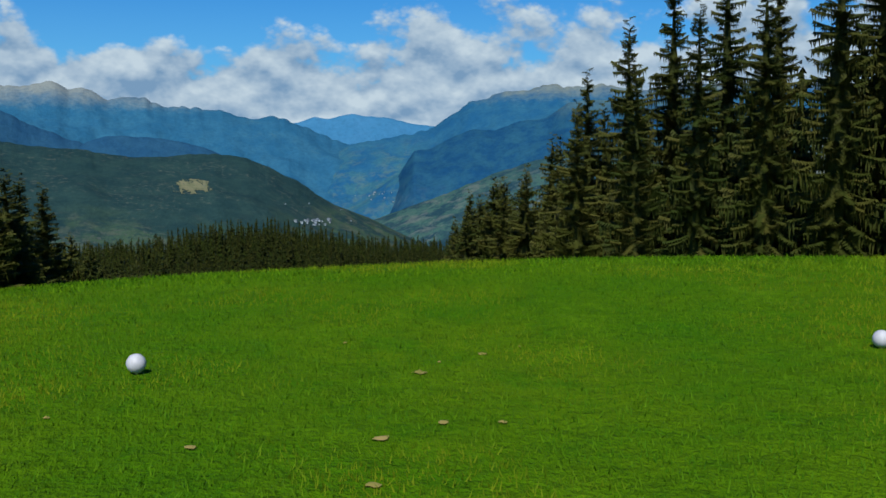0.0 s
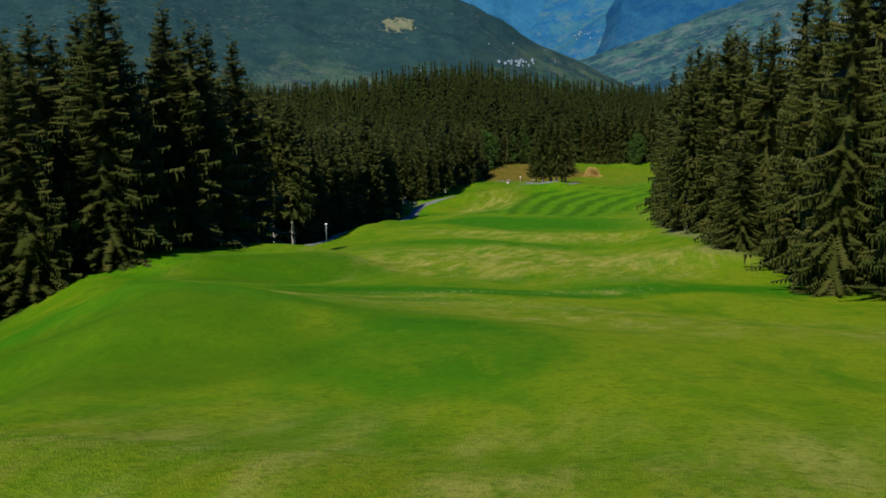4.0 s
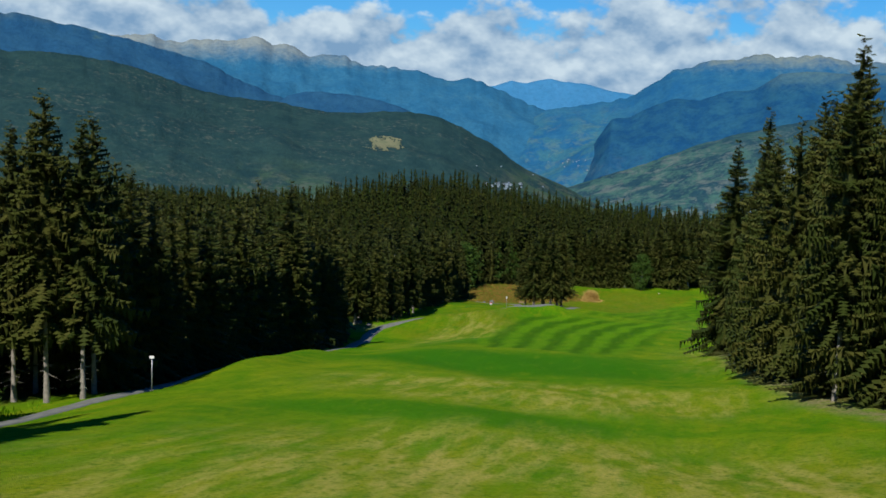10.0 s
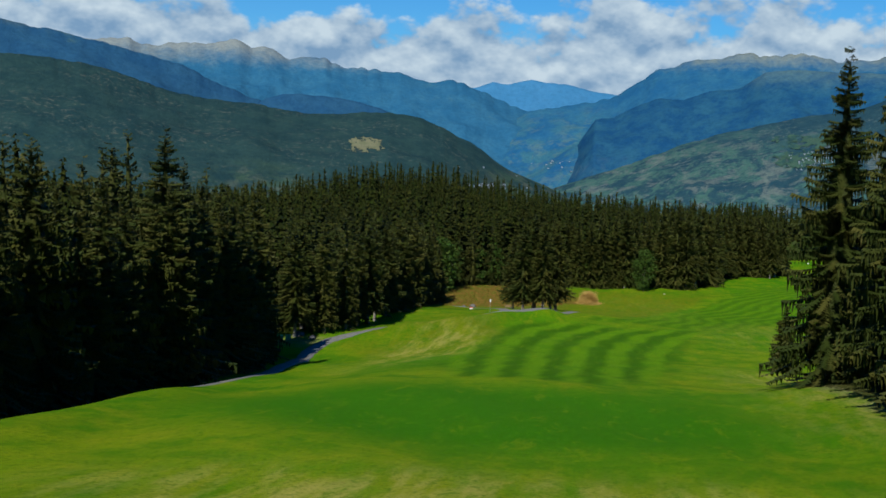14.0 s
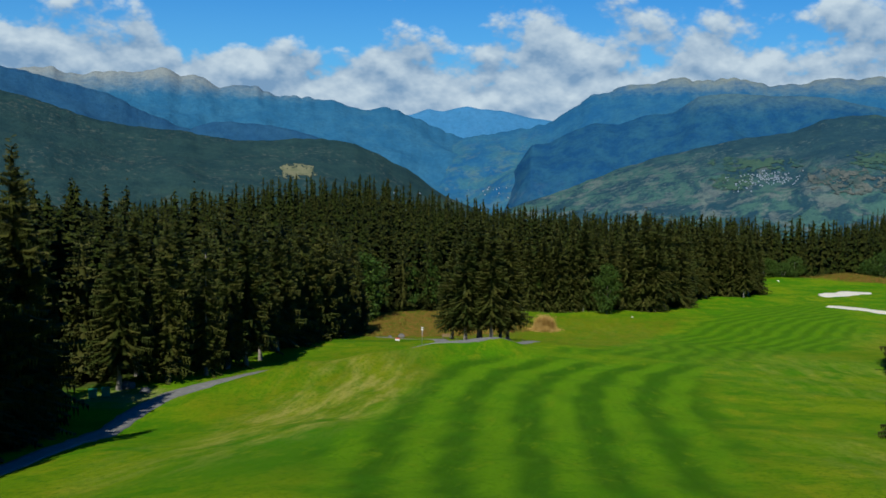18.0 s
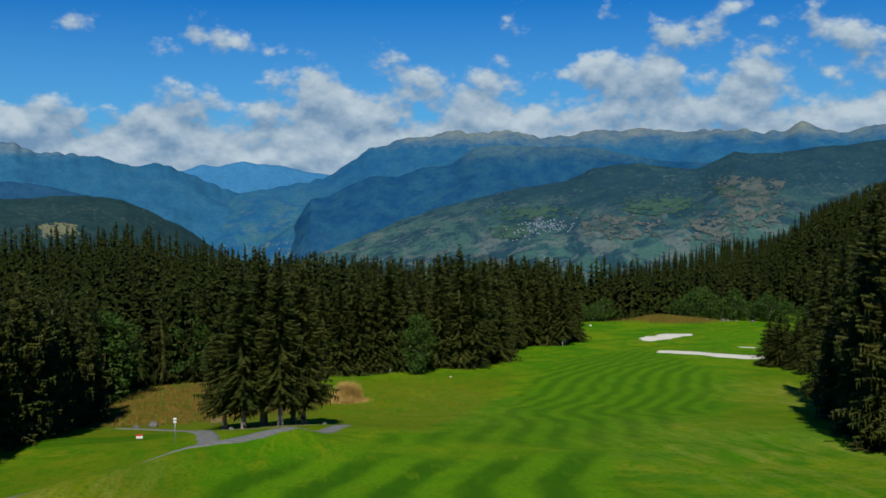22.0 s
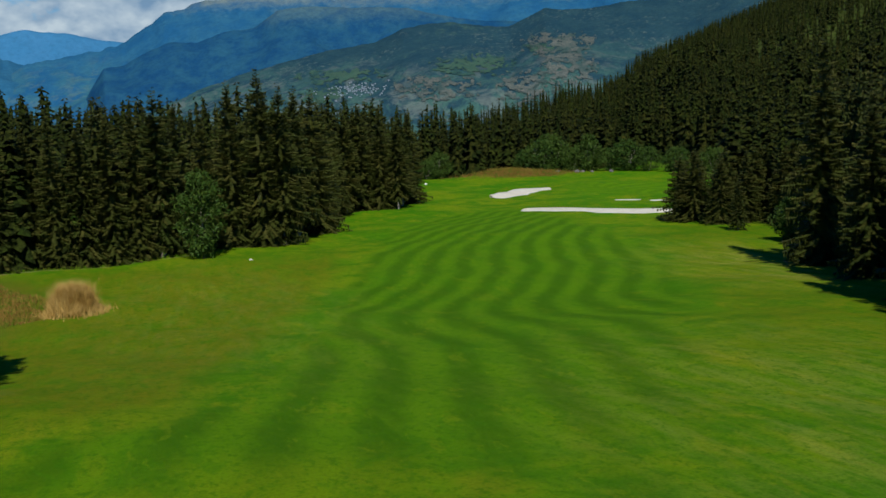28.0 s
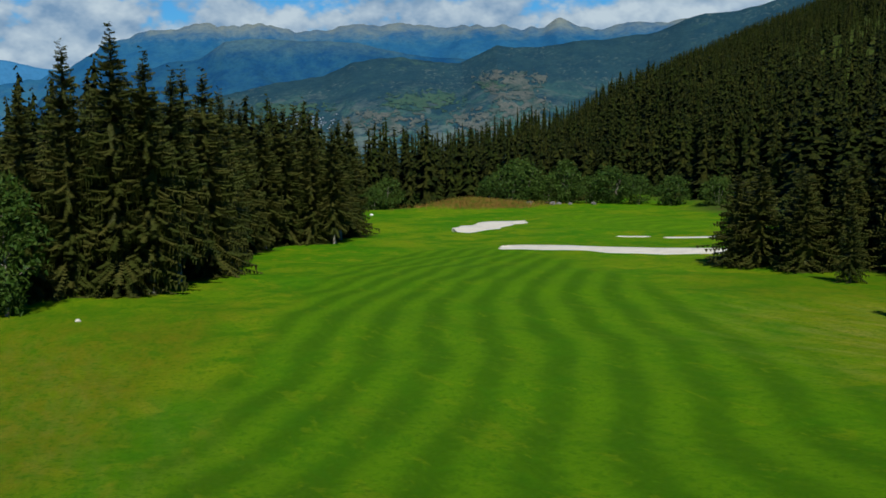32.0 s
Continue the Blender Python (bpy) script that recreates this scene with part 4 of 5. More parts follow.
def slope_tree_arrays(rng):
    return kite_tree_arrays(rng, 20, 3.8 + 0.9 * rng.rand(), 9, 5)


def broad_tree_arrays(rng):
    return leafy_arrays(rng, 18, 4.2, 1.5, 34, 16, 0.55)


def woods(name, places, seed, label, kinds=5, maker=far_tree_arrays, material=FARNEEDLES):
    """Joined trees of a wood: arrays of x, y, height."""
    rng = np.random.RandomState(seed)
    base = []
    for k in range(kinds):
        V, F = maker(rng)
        base.append((np.array(V), np.array(F)))
    VV, FF, at = [], [], 0
    zs = terrain(places[:, 0], places[:, 1])
    for (x, y, tall), z in zip(places, zs):
        V, F = base[rng.randint(kinds)]
        a, s = rng.rand() * 6.28, tall / 20
        f = s * (0.70 + 0.55 * rng.rand())
        c, d = math.cos(a) * f, math.sin(a) * f
        VV.append(np.stack([V[:, 0] * c - V[:, 1] * d + x, V[:, 0] * d + V[:, 1] * c + y, V[:, 2] * s + z - 0.2], 1))
        FF.append(F + at)
        at += len(V)
    V, F = np.concatenate(VV), np.concatenate(FF)
    me = bpy.data.meshes.new(name)
    me.vertices.add(len(V))
    me.vertices.foreach_set("co", V.ravel().astype(np.float32))
    me.loops.add(F.size)
    me.loops.foreach_set("vertex_index", F.ravel().astype(np.int32))
    me.polygons.add(len(F))
    me.polygons.foreach_set("loop_start", np.arange(0, F.size, 3, dtype=np.int32))
    me.materials.append(material)
    me.update(calc_edges=True)
    return tagged(new(name, me), label, "forest", kind="stuff")


def scatter(rng, n, xlo, xhi, ylo, yhi, keep, gap=3.2):
    """Random places with a least distance that keep() accepts."""
    out, cells = [], {}
    for _ in range(n * 12):
        x, y = xlo + rng.rand() * (xhi - xlo), ylo + rng.rand() * (yhi - ylo)
        if not keep(x, y):
            continue
        c = (int(x // gap), int(y // gap))
        if any((x - p) ** 2 + (y - q) ** 2 < gap * gap for i in (-1, 0, 1) for j in (-1, 0, 1) for p, q in cells.get((c[0] + i, c[1] + j), ())):
            continue
        cells.setdefault(c, []).append((x, y))
        out.append((x, y))
        if len(out) >= n:
            break
    return out


def leafy_arrays(rng, tall, wide, low, clumps, leaves, size):
    """A broad crown: leaves set loosely round many clumps on limbs."""
    V, F = [], []
    for c in range(clumps):
        u = rng.rand()
        z = low + (tall - low) * u
        r = wide * math.sin(math.pi * (0.12 + 0.80 * u)) * math.sqrt(rng.rand())
        a = rng.rand() * 6.28
        cx, cy, cr = r * math.cos(a), r * math.sin(a), wide * (0.20 + 0.16 * rng.rand())
        for _ in range(leaves):
            d = rng.randn(3)
            d /= np.linalg.norm(d)
            p = np.array([cx, cy, z]) + d * cr * (0.6 + 0.5 * rng.rand()) * np.array([1, 1, 0.8])
            t1, t2 = rng.randn(3) * size, rng.randn(3) * size
            i = len(V)
            V += [tuple(p), tuple(p + t1), tuple(p + t2)]
            F.append((i, i + 1, i + 2))
    return V, F


def limb_arrays(rng, tall, girth, stems=1, limbs=9):
    V, F = [], []

    def rod(p, q, r0, r1):
        p, q = np.array(p, float), np.array(q, float)
        d = (q - p) / np.linalg.norm(q - p)
        u = np.cross(d, (0.3, 0.9, 0.2))
        u /= np.linalg.norm(u)
        v = np.cross(d, u)
        i = len(V)
        for c, r in ((p, r0), (q, r1)):
            for s in range(6):
                a = 6.283 * s / 6
                V.append(tuple(c + r * (u * math.cos(a) + v * math.sin(a))))
        for s in range(6):
            F.append((i + s, i + (s + 1) % 6, i + 6 + (s + 1) % 6, i + 6 + s))

    for s in range(stems):
        a = rng.rand() * 6.28
        lean = 0.0 if stems == 1 else 0.22 * tall
        top = np.array([lean * math.cos(a), lean * math.sin(a), tall * 0.8])
        rod((0.1 * math.cos(a), 0.1 * math.sin(a), -0.4), top * 0.4, girth, girth * 0.7)
        rod(top * 0.4, top, girth * 0.7, girth * 0.25)
        for _ in range(limbs // stems):
            t = 0.25 + 0.65 * rng.rand()
            b = rng.rand() * 6.28
            L = tall * 0.28 * (1.1 - t)
            q = top * t + np.array([L * math.cos(b), L * math.sin(b), L * 0.7])
            rod(top * t, q, girth * 0.35, girth * 0.1)
    return V, F


LEAFY = []
for k, (tall, wide, low, stems) in enumerate([(12, 3.6, 0.9, 1), (5, 2.6, 0.3, 4), (5, 3.2, 0.2, 5)]):
    rng = np.random.RandomState(70 + k)
    LEAFY.append((raw_mesh("crown", *leafy_arrays(rng, tall, wide, low, 120 if k == 0 else 90, 46, 0.24 if k == 0 else 0.16), LEAVES), raw_mesh("trunk" if k == 0 else "stems", *limb_arrays(rng, tall, 0.22 if k == 0 else 0.07, stems), BARK, True), tall))


def leafy(name, x, y, tall, kind, spin, fat, label, category, group):
    crown, trunk, h = LEAFY[kind]
    s = tall / h
    e = new(name)
    e.matrix_world = Matrix.LocRotScale((x, y, height(x, y) - 0.05), Euler((0, 0, spin)), (s * fat, s * fat, s))
    for part_name, me in (("trunk" if kind == 0 else "stems", trunk), ("crown", crown)):
        o = new(part_name, me)
        o.parent = e
    return tagged(e, label, category, group)

rng = np.random.RandomState(11)


BACK_ROW = []                     # trees that stand behind the first ones and are joined


def mid_tree_arrays(rng):
    return bough_crown_arrays(rng, 20, 3.8 + 0.9 * rng.rand(), 0.8, 30, 8, 5)


def edge_row(border, sign, y0, y1, gap, tall, spread=3.0, inset=1.5, kinds=(0, 1, 2, 3, 4, 5)):
    y = y0
    while y < y1:
        x = float(border(y)) + sign * (inset + rng.rand() * spread)
        if not kinds:
            BACK_ROW.append((x, y + rng.randn() * 0.6, tall * (0.80 + 0.36 * rng.rand())))
            y += gap * (0.7 + 0.6 * rng.rand())
            continue
        spruce(x, y + rng.randn() * 0.6, tall * (0.80 + 0.36 * rng.rand()), kinds[rng.randint(len(kinds))], rng.rand() * 6.28, 0.85 + 0.3 * rng.rand())
        y += gap * (0.7 + 0.6 * rng.rand())


LIT = "tall spruce with full low branches at the fairway's edge"
BAREFOOT = "spruce with a bare pale trunk and high crown beside the path"
# west side: the dark group past the first tee, in front of the path
for x, y, h in ((-46, 84, 21), (-42.5, 88, 21.5), (-41, 95.5, 20.5), (-42.5, 107.5, 21.5), (-44, 101, 20), (-49, 92, 22), (-47, 111, 22), (-43, 115, 22.5), (-53, 84, 21), (-50, 103, 22), (-52, 75, 20), (-47, 70, 17), (-56, 95, 22), (-54, 110, 22), (-48, 119, 21), (-60, 78, 22), (-44, 78, 18), (-45.5, 90, 21), (-46, 97, 21), (-41.5, 101.5, 20), (-46, 106, 20.5), (-49, 80, 20), (-41, 84, 18.5), (-52, 98, 22), (-50, 87, 22)):
    spruce(x, y, h * 0.95, (6, 7, 8)[rng.randint(3)], rng.rand() * 6.28, 1.25, "tall dense dark spruce in the group by the tees")
# bare trunks where the path goes into the wood
for x, y, h in ((-52, 157, 21), (-54.3, 155.8, 23), (-57.5, 156.5, 21), (-53.2, 161, 22), (-61, 153, 20), (-59, 162, 22)):
    spruce(x, y, h, 3, rng.rand() * 6.28, 0.95, BAREFOOT)
edge_row(west, -1, 163, 238, 3.7, 17.5, 1.6, -0.6, (6, 7, 8, 1))
edge_row(west, -1, 165, 238, 3.8, 18.5, 4, 4.0, ())
edge_row(west, -1, 240, 297, 4.2, 22, 2.0, 0.2, (6, 7, 8))
edge_row(west, -1, 239, 294, 4.2, 24, 4, 6, ())
for x, y, h in ((-71.7, 313.5, 19), (-68, 319, 19), (-66, 327, 18), (-66, 336, 19), (-65.5, 343, 20), (-66.8, 355, 19), (-67, 366, 20), (-73, 322, 20), (-71, 331, 20)):
    spruce(x, y, h, (9, 2)[rng.randint(2)], rng.rand() * 6.28, 1.05, BAREFOOT)
edge_row(west, -1, 122, 300, 4.6, 20, 6, 9.5, ())
edge_row(west, -1, 370, 446, 3.6, 19, 3, 1.0, (0, 1, 2, 5))
edge_row(west, -1, 318, 446, 4.4, 21, 4, 6, ())
edge_row(west, -1, 452, 508, 4.0, 20, 4, 6, ())
for x, y, h in ((-13, 526, 28), (-5, 530, 24), (0, 531, 29), (5.5, 531, 31), (9, 530, 28), (13, 541, 27), (18, 551, 28), (22, 566, 27), (27, 590, 27), (24, 580, 26), (16, 560, 29), (45, 610, 26), (49, 608, 23), (52, 616, 24), (56, 623, 25), (40, 612, 27), (30, 602, 27), (35, 608, 26)):
    spruce(x, y, h, (7, 6, 9)[rng.randint(3)], rng.rand() * 6.28, 1.0, LIT)
for x, y, h in ((-17, 523, 25), (-21, 521.5, 24), (-25.5, 522, 23), (-30, 520, 24), (-34, 521, 22), (-38.5, 518, 23), (-43, 519, 22), (-47.5, 516, 22), (-52, 513, 21), (-57, 509, 22), (-9.5, 529, 26), (-22, 527, 27), (-33, 526, 26)):
    spruce(x, y, h, (6, 7, 8)[rng.randint(3)], rng.rand() * 6.28, 1.05, LIT)
edge_row(west, -1, 522, 640, 4.2, 26, 5, 6, ())
# east side: the great trees past the tee
for x, y, h in ((13.5, 100, 28), (17, 98, 31), (21, 98, 34), (24, 91, 33), (28, 76, 30), (32, 78, 31), (11.5, 92, 24), (15.5, 86, 24), (20, 84, 27), (24, 80, 27), (12, 109, 24), (11.5, 115, 21), (16, 106, 26), (28, 90, 30), (33, 70, 29), (37, 76, 30), (40, 66, 28)):
    spruce(x, y, h, (6, 7, 8)[rng.randint(3)], rng.rand() * 6.28, 0.86, "very tall spruce with heavy drooping branches near the tee")
spruce(7.3, 121.5, 11.5, 7, 0.4, 1.25, "bushy young spruce with branches down to the ground")
spruce(11.5, 123, 10, 7, 2.4, 1.2, "bushy young spruce with branches down to the ground")
for x, y, h, k in ((7.5, 130, 22, 6), (10, 127.5, 23, 7), (3.5, 160.5, 22, 3), (4.2, 163.5, 25, 6), (7.5, 158.5, 26, 7), (9, 165, 27, 8), (6, 170, 25, 7), (2.5, 178, 22, 0), (1.8, 187, 22, 4), (3.5, 199, 23, 1), (4, 211, 24, 6), (2.7, 236, 29, 7), (5.4, 226, 31, 8), (4.5, 219, 27, 6), (7.5, 234, 26, 1)):
    spruce(x, y, h, k, rng.rand() * 6.28, 0.9, LIT)
edge_row(east, 1, 130, 236, 3.4, 24, 4, 4)
spruce(6.6, 287, 9.5, 7, 1.0, 1.2, "bushy dark young spruce standing alone by the rough")
for x, y, h in ((35.5, 375, 28), (38, 378, 29), (33, 366, 27), (40.5, 385, 29.5), (45.3, 402, 25), (50, 409, 22), (47, 396, 25), (56.5, 428, 19), (62, 436, 18), (69, 453, 16), (76, 466, 15), (64, 447, 27)):
    spruce(x, y, h, (6, 7, 8)[rng.randint(3)], rng.rand() * 6.28, 1.1, LIT)
# row out of view, set tall and close to shade the trees north of it
edge_row(east, 1, 300, 366, 3.2, 27, 5, 2.5, (6, 7, 8, 1))
edge_row(east, 1, 366, 480, 3.6, 24, 5, 5, ())
for x, y, h in ((85.5, 517, 12.5), (88, 512, 12), (90.5, 507, 12), (87, 523, 10.5), (92, 517, 12.5), (94, 510, 13), (91, 525, 11), (96, 503, 12.5), (98, 512, 13), (100, 506, 14), (102, 499, 15), (97, 520, 12), (104, 508, 15), (95, 496, 13), (84, 520, 11.5), (86.5, 509, 11), (100, 518, 13), (104, 515, 13), (103, 523, 13), (108, 512, 15), (108, 520, 14), (107, 502, 16), (111, 507, 16)):
    spruce(x, y, h * 1.05, (0, 5)[rng.randint(2)], rng.rand() * 6.28, 1.5, "low dense spruce in the group beside the bunkers")
spruce(81, 494, 8.6, 2, 2.0, 1.25, "small spruce with a short bare trunk on the mown slope")
# clump by the path
for dx, dy, h in ((-6.5, 3, 18.5), (-3.6, 0, 22), (-1.2, 2.6, 24), (1.5, -0.6, 22.5), (4.6, 2.5, 22.5), (-1, 6, 23), (3, 6.5, 22)):
    spruce(-36 + dx, 405 + dy, h, 9, rng.rand() * 6.28, 1.05, "spruce with a bare trunk in the clump beside the path", "clump by the path")

leafy("broadleaf_tree", -6.5, 517, 14.5, 0, 0.3, 0.95, "bright green broadleaf tree with a short trunk at the wood's edge", "tree", "broadleaf trees")
leafy("broadleaf_tree", -73, 480, 17, 0, 1.3, 1.3, "green broadleaf tree among the spruces", "tree", "broadleaf trees")
leafy("broadleaf_tree", -60, 524, 16, 0, 4.3, 1.4, "green broadleaf tree among the spruces", "tree", "broadleaf trees")
leafy("broadleaf_tree", -30, 528, 17, 0, 5.3, 1.4, "green broadleaf tree among the spruces", "tree", "broadleaf trees")
for x, y, h, k in ((-52.5, 142, 5.2, 1), (-55, 139, 6, 2), (-57, 143.5, 5.5, 1), (-51, 135, 3.8, 2), (-54, 131, 4.4, 1), (-47, 122, 3.2, 2)):
    leafy("shrub", x, y, h, k, rng.rand() * 6, 0.9, "leafy green shrub beside the cart path", "shrub", "shrubs by the path")
leafy("shrub", 17, 82.5, 5, 1, 0.2, 0.8, "light green shrub in front of the spruces", "shrub", "shrubs by the tee")
for x, y, h, k in ((72, 706, 6, 1), (76, 712, 8, 2), (81, 715, 7, 1), (86, 716, 7.5, 2), (92, 722, 8, 1), (101, 728, 6, 2), (124, 714, 8, 1), (130, 713, 10, 2), (136, 716, 11, 1), (142, 711, 10, 2), (147, 707, 10, 1), (152, 700, 9, 2), (157, 695, 9, 1), (162, 688, 8, 2), (167, 676, 8, 1), (172, 660, 8, 2)):
    leafy("shrub", x, y, h * (0.8 + 0.5 * rng.rand()), k, rng.rand() * 6, 0.9 + 0.4 * rng.rand(), "leafy green bush at the foot of the forest behind the green", "shrub", "bushes behind the green")
for x, y, h in ((96, 500, 6), (78, 474, 6), (73, 462, 5)):
    leafy("shrub", x, y, h, 1, rng.rand() * 6, 0.9, "olive green shrub under the spruces", "shrub", "shrubs on the slope")

places = scatter(np.random.RandomState(31), 60, -90, 10, 455, 560, lambda x, y: west(y) - 26 < x < west(y) - 3 and not (y < 500 and x > -52), 5.0)
woods("broadleaf_wood", np.array([(x, y, 11 + 7 * rng.rand()) for x, y in places]), 23, "green broadleaf trees mixed in along the spruce wood", 4, broad_tree_arrays, LEAVES)
# trees below y 66 are out of view, added to shade the tee group
places = scatter(rng, 1600, -200, 60, 26, 640, lambda x, y: (y > 66 or x < -46) and west(y) - 60 < x < west(y) - (16 if 100 < y < 300 else 9) and not (y > 425 and y < 515 and x > -56) and not (118 < y < 154 and x > -64), 4.6)
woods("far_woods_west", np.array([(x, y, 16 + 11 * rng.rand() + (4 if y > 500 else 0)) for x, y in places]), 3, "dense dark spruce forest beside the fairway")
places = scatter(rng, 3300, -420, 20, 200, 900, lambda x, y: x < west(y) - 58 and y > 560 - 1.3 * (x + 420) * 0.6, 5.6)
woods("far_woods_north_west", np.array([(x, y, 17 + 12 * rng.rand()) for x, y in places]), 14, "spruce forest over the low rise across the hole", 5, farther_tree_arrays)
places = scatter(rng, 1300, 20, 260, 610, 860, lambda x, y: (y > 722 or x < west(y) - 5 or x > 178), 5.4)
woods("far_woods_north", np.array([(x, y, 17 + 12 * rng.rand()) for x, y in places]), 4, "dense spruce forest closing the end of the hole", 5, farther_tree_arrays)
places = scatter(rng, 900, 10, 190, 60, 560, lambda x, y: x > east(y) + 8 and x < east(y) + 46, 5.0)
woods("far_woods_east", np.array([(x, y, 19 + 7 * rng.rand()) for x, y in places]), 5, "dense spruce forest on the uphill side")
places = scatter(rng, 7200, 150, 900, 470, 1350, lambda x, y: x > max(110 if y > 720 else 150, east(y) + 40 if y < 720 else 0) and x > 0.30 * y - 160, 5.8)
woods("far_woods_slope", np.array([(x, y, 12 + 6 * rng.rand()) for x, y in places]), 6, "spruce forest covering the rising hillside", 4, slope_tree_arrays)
woods("back_row_woods", np.array(BACK_ROW), 19, "dark spruces standing close behind the first row of trees", 5, mid_tree_arrays, NEEDLES)
r_out = np.random.RandomState(52)
places = scatter(r_out, 900, -330, -80, 30, 640, lambda x, y: x < west(y) - 58 and not y > 560 - 0.78 * (x + 420), 9.0)
woods("far_woods_outer_west", np.array([(x, y, 17 + 8 * r_out.rand()) for x, y in places]), 15, "spruce forest running on beside the hole", 4, farther_tree_arrays)
places = scatter(r_out, 900, 40, 330, 20, 500, lambda x, y: x > east(y) + 48, 9.0)
woods("far_woods_outer_east", np.array([(x, y, 17 + 8 * r_out.rand()) for x, y in places]), 16, "spruce forest running on up the hillside", 4, farther_tree_arrays)


# ---- small things ----
def part(name, bm, material, parent, label="", smooth=False):
    me = bpy.data.meshes.new(name)
    bm.to_mesh(me)
    bm.free()
    me.materials.append(material)
    if smooth:
        me.polygons.foreach_set("use_smooth", [True] * len(me.polygons))
    o = new(name, me)
    o.parent = parent
    if label:
        tagged(o, label)
    return o


def box(sx, sy, sz, x=0, y=0, z=0, bevel=0.01, turn=None):
    bm = bmesh.new()
    bmesh.ops.create_cube(bm, size=1, matrix=Matrix.Translation((x, y, z)) @ (turn or Matrix()) @ Matrix.Diagonal((sx, sy, sz, 1)))
    if bevel:
        bmesh.ops.bevel(bm, geom=bm.edges[:], offset=bevel, segments=2, affect="EDGES")
    return bm


def rod(r0, r1, z0, z1, x=0, y=0, sides=12):
    bm = bmesh.new()
    bmesh.ops.create_cone(bm, cap_ends=True, segments=sides, radius1=r0, radius2=r1, depth=z1 - z0, matrix=Matrix.Translation((x, y, (z0 + z1) / 2)))
    return bm


def base_empty(name, x, y, spin=0.0, sink=0.0):
    e = new(name)
    e.matrix_world = pose(x, y, height(x, y) - sink, 0, 0, spin)
    return e


def tee_marker(x, y):
    e = base_empty("tee_marker", x, y)
    bm = bmesh.new()
    bmesh.ops.create_uvsphere(bm, u_segments=28, v_segments=18, radius=0.042, matrix=Matrix.Translation((0, 0, 0.046)))
    part("ball", bm, BALL, e, smooth=True)
    part("spike", rod(0.004, 0.006, -0.06, 0.012), GREY, e)
    return tagged(e, "white ball-shaped tee marker standing on the tee grass", "tee marker", "tee markers")


tee_marker(-1.305, 4.48)
tee_marker(2.05, 4.95)


def sign_post(x, y, tall, plates, label, group=""):
    e = base_empty("sign_post", x, y, 12)
    part("post", rod(0.045, 0.04, -0.3, tall - 0.1), GREY, e, smooth=True)
    part("cap", rod(0.05, 0.03, tall - 0.1, tall - 0.06), GREY, e, smooth=True)
    for k in range(plates):
        p = part("plate", box(0.36, 0.08, 0.22, 0, -0.06, tall - 0.12 - 0.34 * k, 0.02), WHITE, e, "white plate")
        part("bracket", box(0.10, 0.06, 0.08, 0, -0.015, tall - 0.12 - 0.34 * k, 0.0), GREY, p)
    return tagged(e, label, "sign post", group)


sign_post(-48.0, 160.5, 2.9, 1, "thin grey post with a small white box, beside the path")
sign_post(-44.8, 377.5, 3.0, 2, "thin grey post with two white sign plates beside the path")


def tee_board(x, y):
    e = base_empty("tee_board", x, y, 8)
    b = part("board", box(0.8, 0.12, 0.30, 0, 0, 0.33, 0.03), WHITE, e, "lower white half of the board")
    part("top_board", box(0.8, 0.125, 0.22, 0, 0, 0.595, 0.03), RED, b, "upper red half of the board")
    for sx in (-0.38, 0.38):
        part("leg", box(0.08, 0.08, 0.42, sx * 0.8, 0, 0.02, 0.005), WOOD, e)
    return tagged(e, "red and white board standing on the tee grass", "board")


tee_board(-50.5, 387.5)


def bench(x, y, spin):
    e = base_empty("park_bench", x, y, spin)
    for k in range(3):
        part("seat_slat", box(1.7, 0.12, 0.04, 0, -0.15 + 0.15 * k, 0.45, 0.008), WOOD, e)
    for k in range(3):
        part("back_slat", box(1.7, 0.03, 0.12, 0, 0.27 + 0.02 * k, 0.58 + 0.16 * k, 0.008), WOOD, e)
    for sx in (-0.7, 0.7):
        part("leg", box(0.07, 0.45, 0.44, sx, 0, 0.21, 0.008), STONE, e, "grey stone support")
        part("back_post", box(0.06, 0.05, 0.95, sx, 0.32, 0.47, 0.006), WOOD, e)
    return tagged(e, "weathered wooden bench beside the clump of spruces", "bench")


bench(-44.8, 419.5, 20)


def bin_box(x, y):
    e = base_empty("service_bin", x, y, 25)
    part("body", box(0.9, 0.7, 0.9, 0, 0, 0.5, 0.05), GREEN, e)
    part("lid", box(0.96, 0.76, 0.10, 0, -0.02, 1.0, 0.04), GREEN, e, "overhanging green lid")
    for sx in (-0.35, 0.35):
        part("foot", box(0.10, 0.5, 0.10, sx, 0, 0.05, 0.01), GREY, e)
    return tagged(e, "bright green plastic bin standing beside the path", "bin", "bins by the path")


bin_box(-72.8, 309.0)
bin_box(-71.7, 309.9)


def boulder(x, y, r, seed, label="grey weathered boulder lying at the edge of the mown grass", group="boulders", mat=None, flat=0.7):
    bm = bmesh.new()
    bmesh.ops.create_icosphere(bm, subdivisions=3, radius=r)
    for v in bm.verts:
        n = noise.fractal(v.co * (1.2 / r) + Vector((seed, 0, 0)), 0.9, 2.0, 4)
        v.co *= 1 + 0.35 * n
        v.co.z *= flat
    me = bpy.data.meshes.new("boulder")
    bm.to_mesh(me)
    bm.free()
    me.materials.append(mat or STONE)
    o = new("boulder", me)
    o.matrix_world = pose(x, y, height(x, y) + r * flat * 0.45, 0, 0, seed * 40)
    return tagged(o, label, "rock", group)


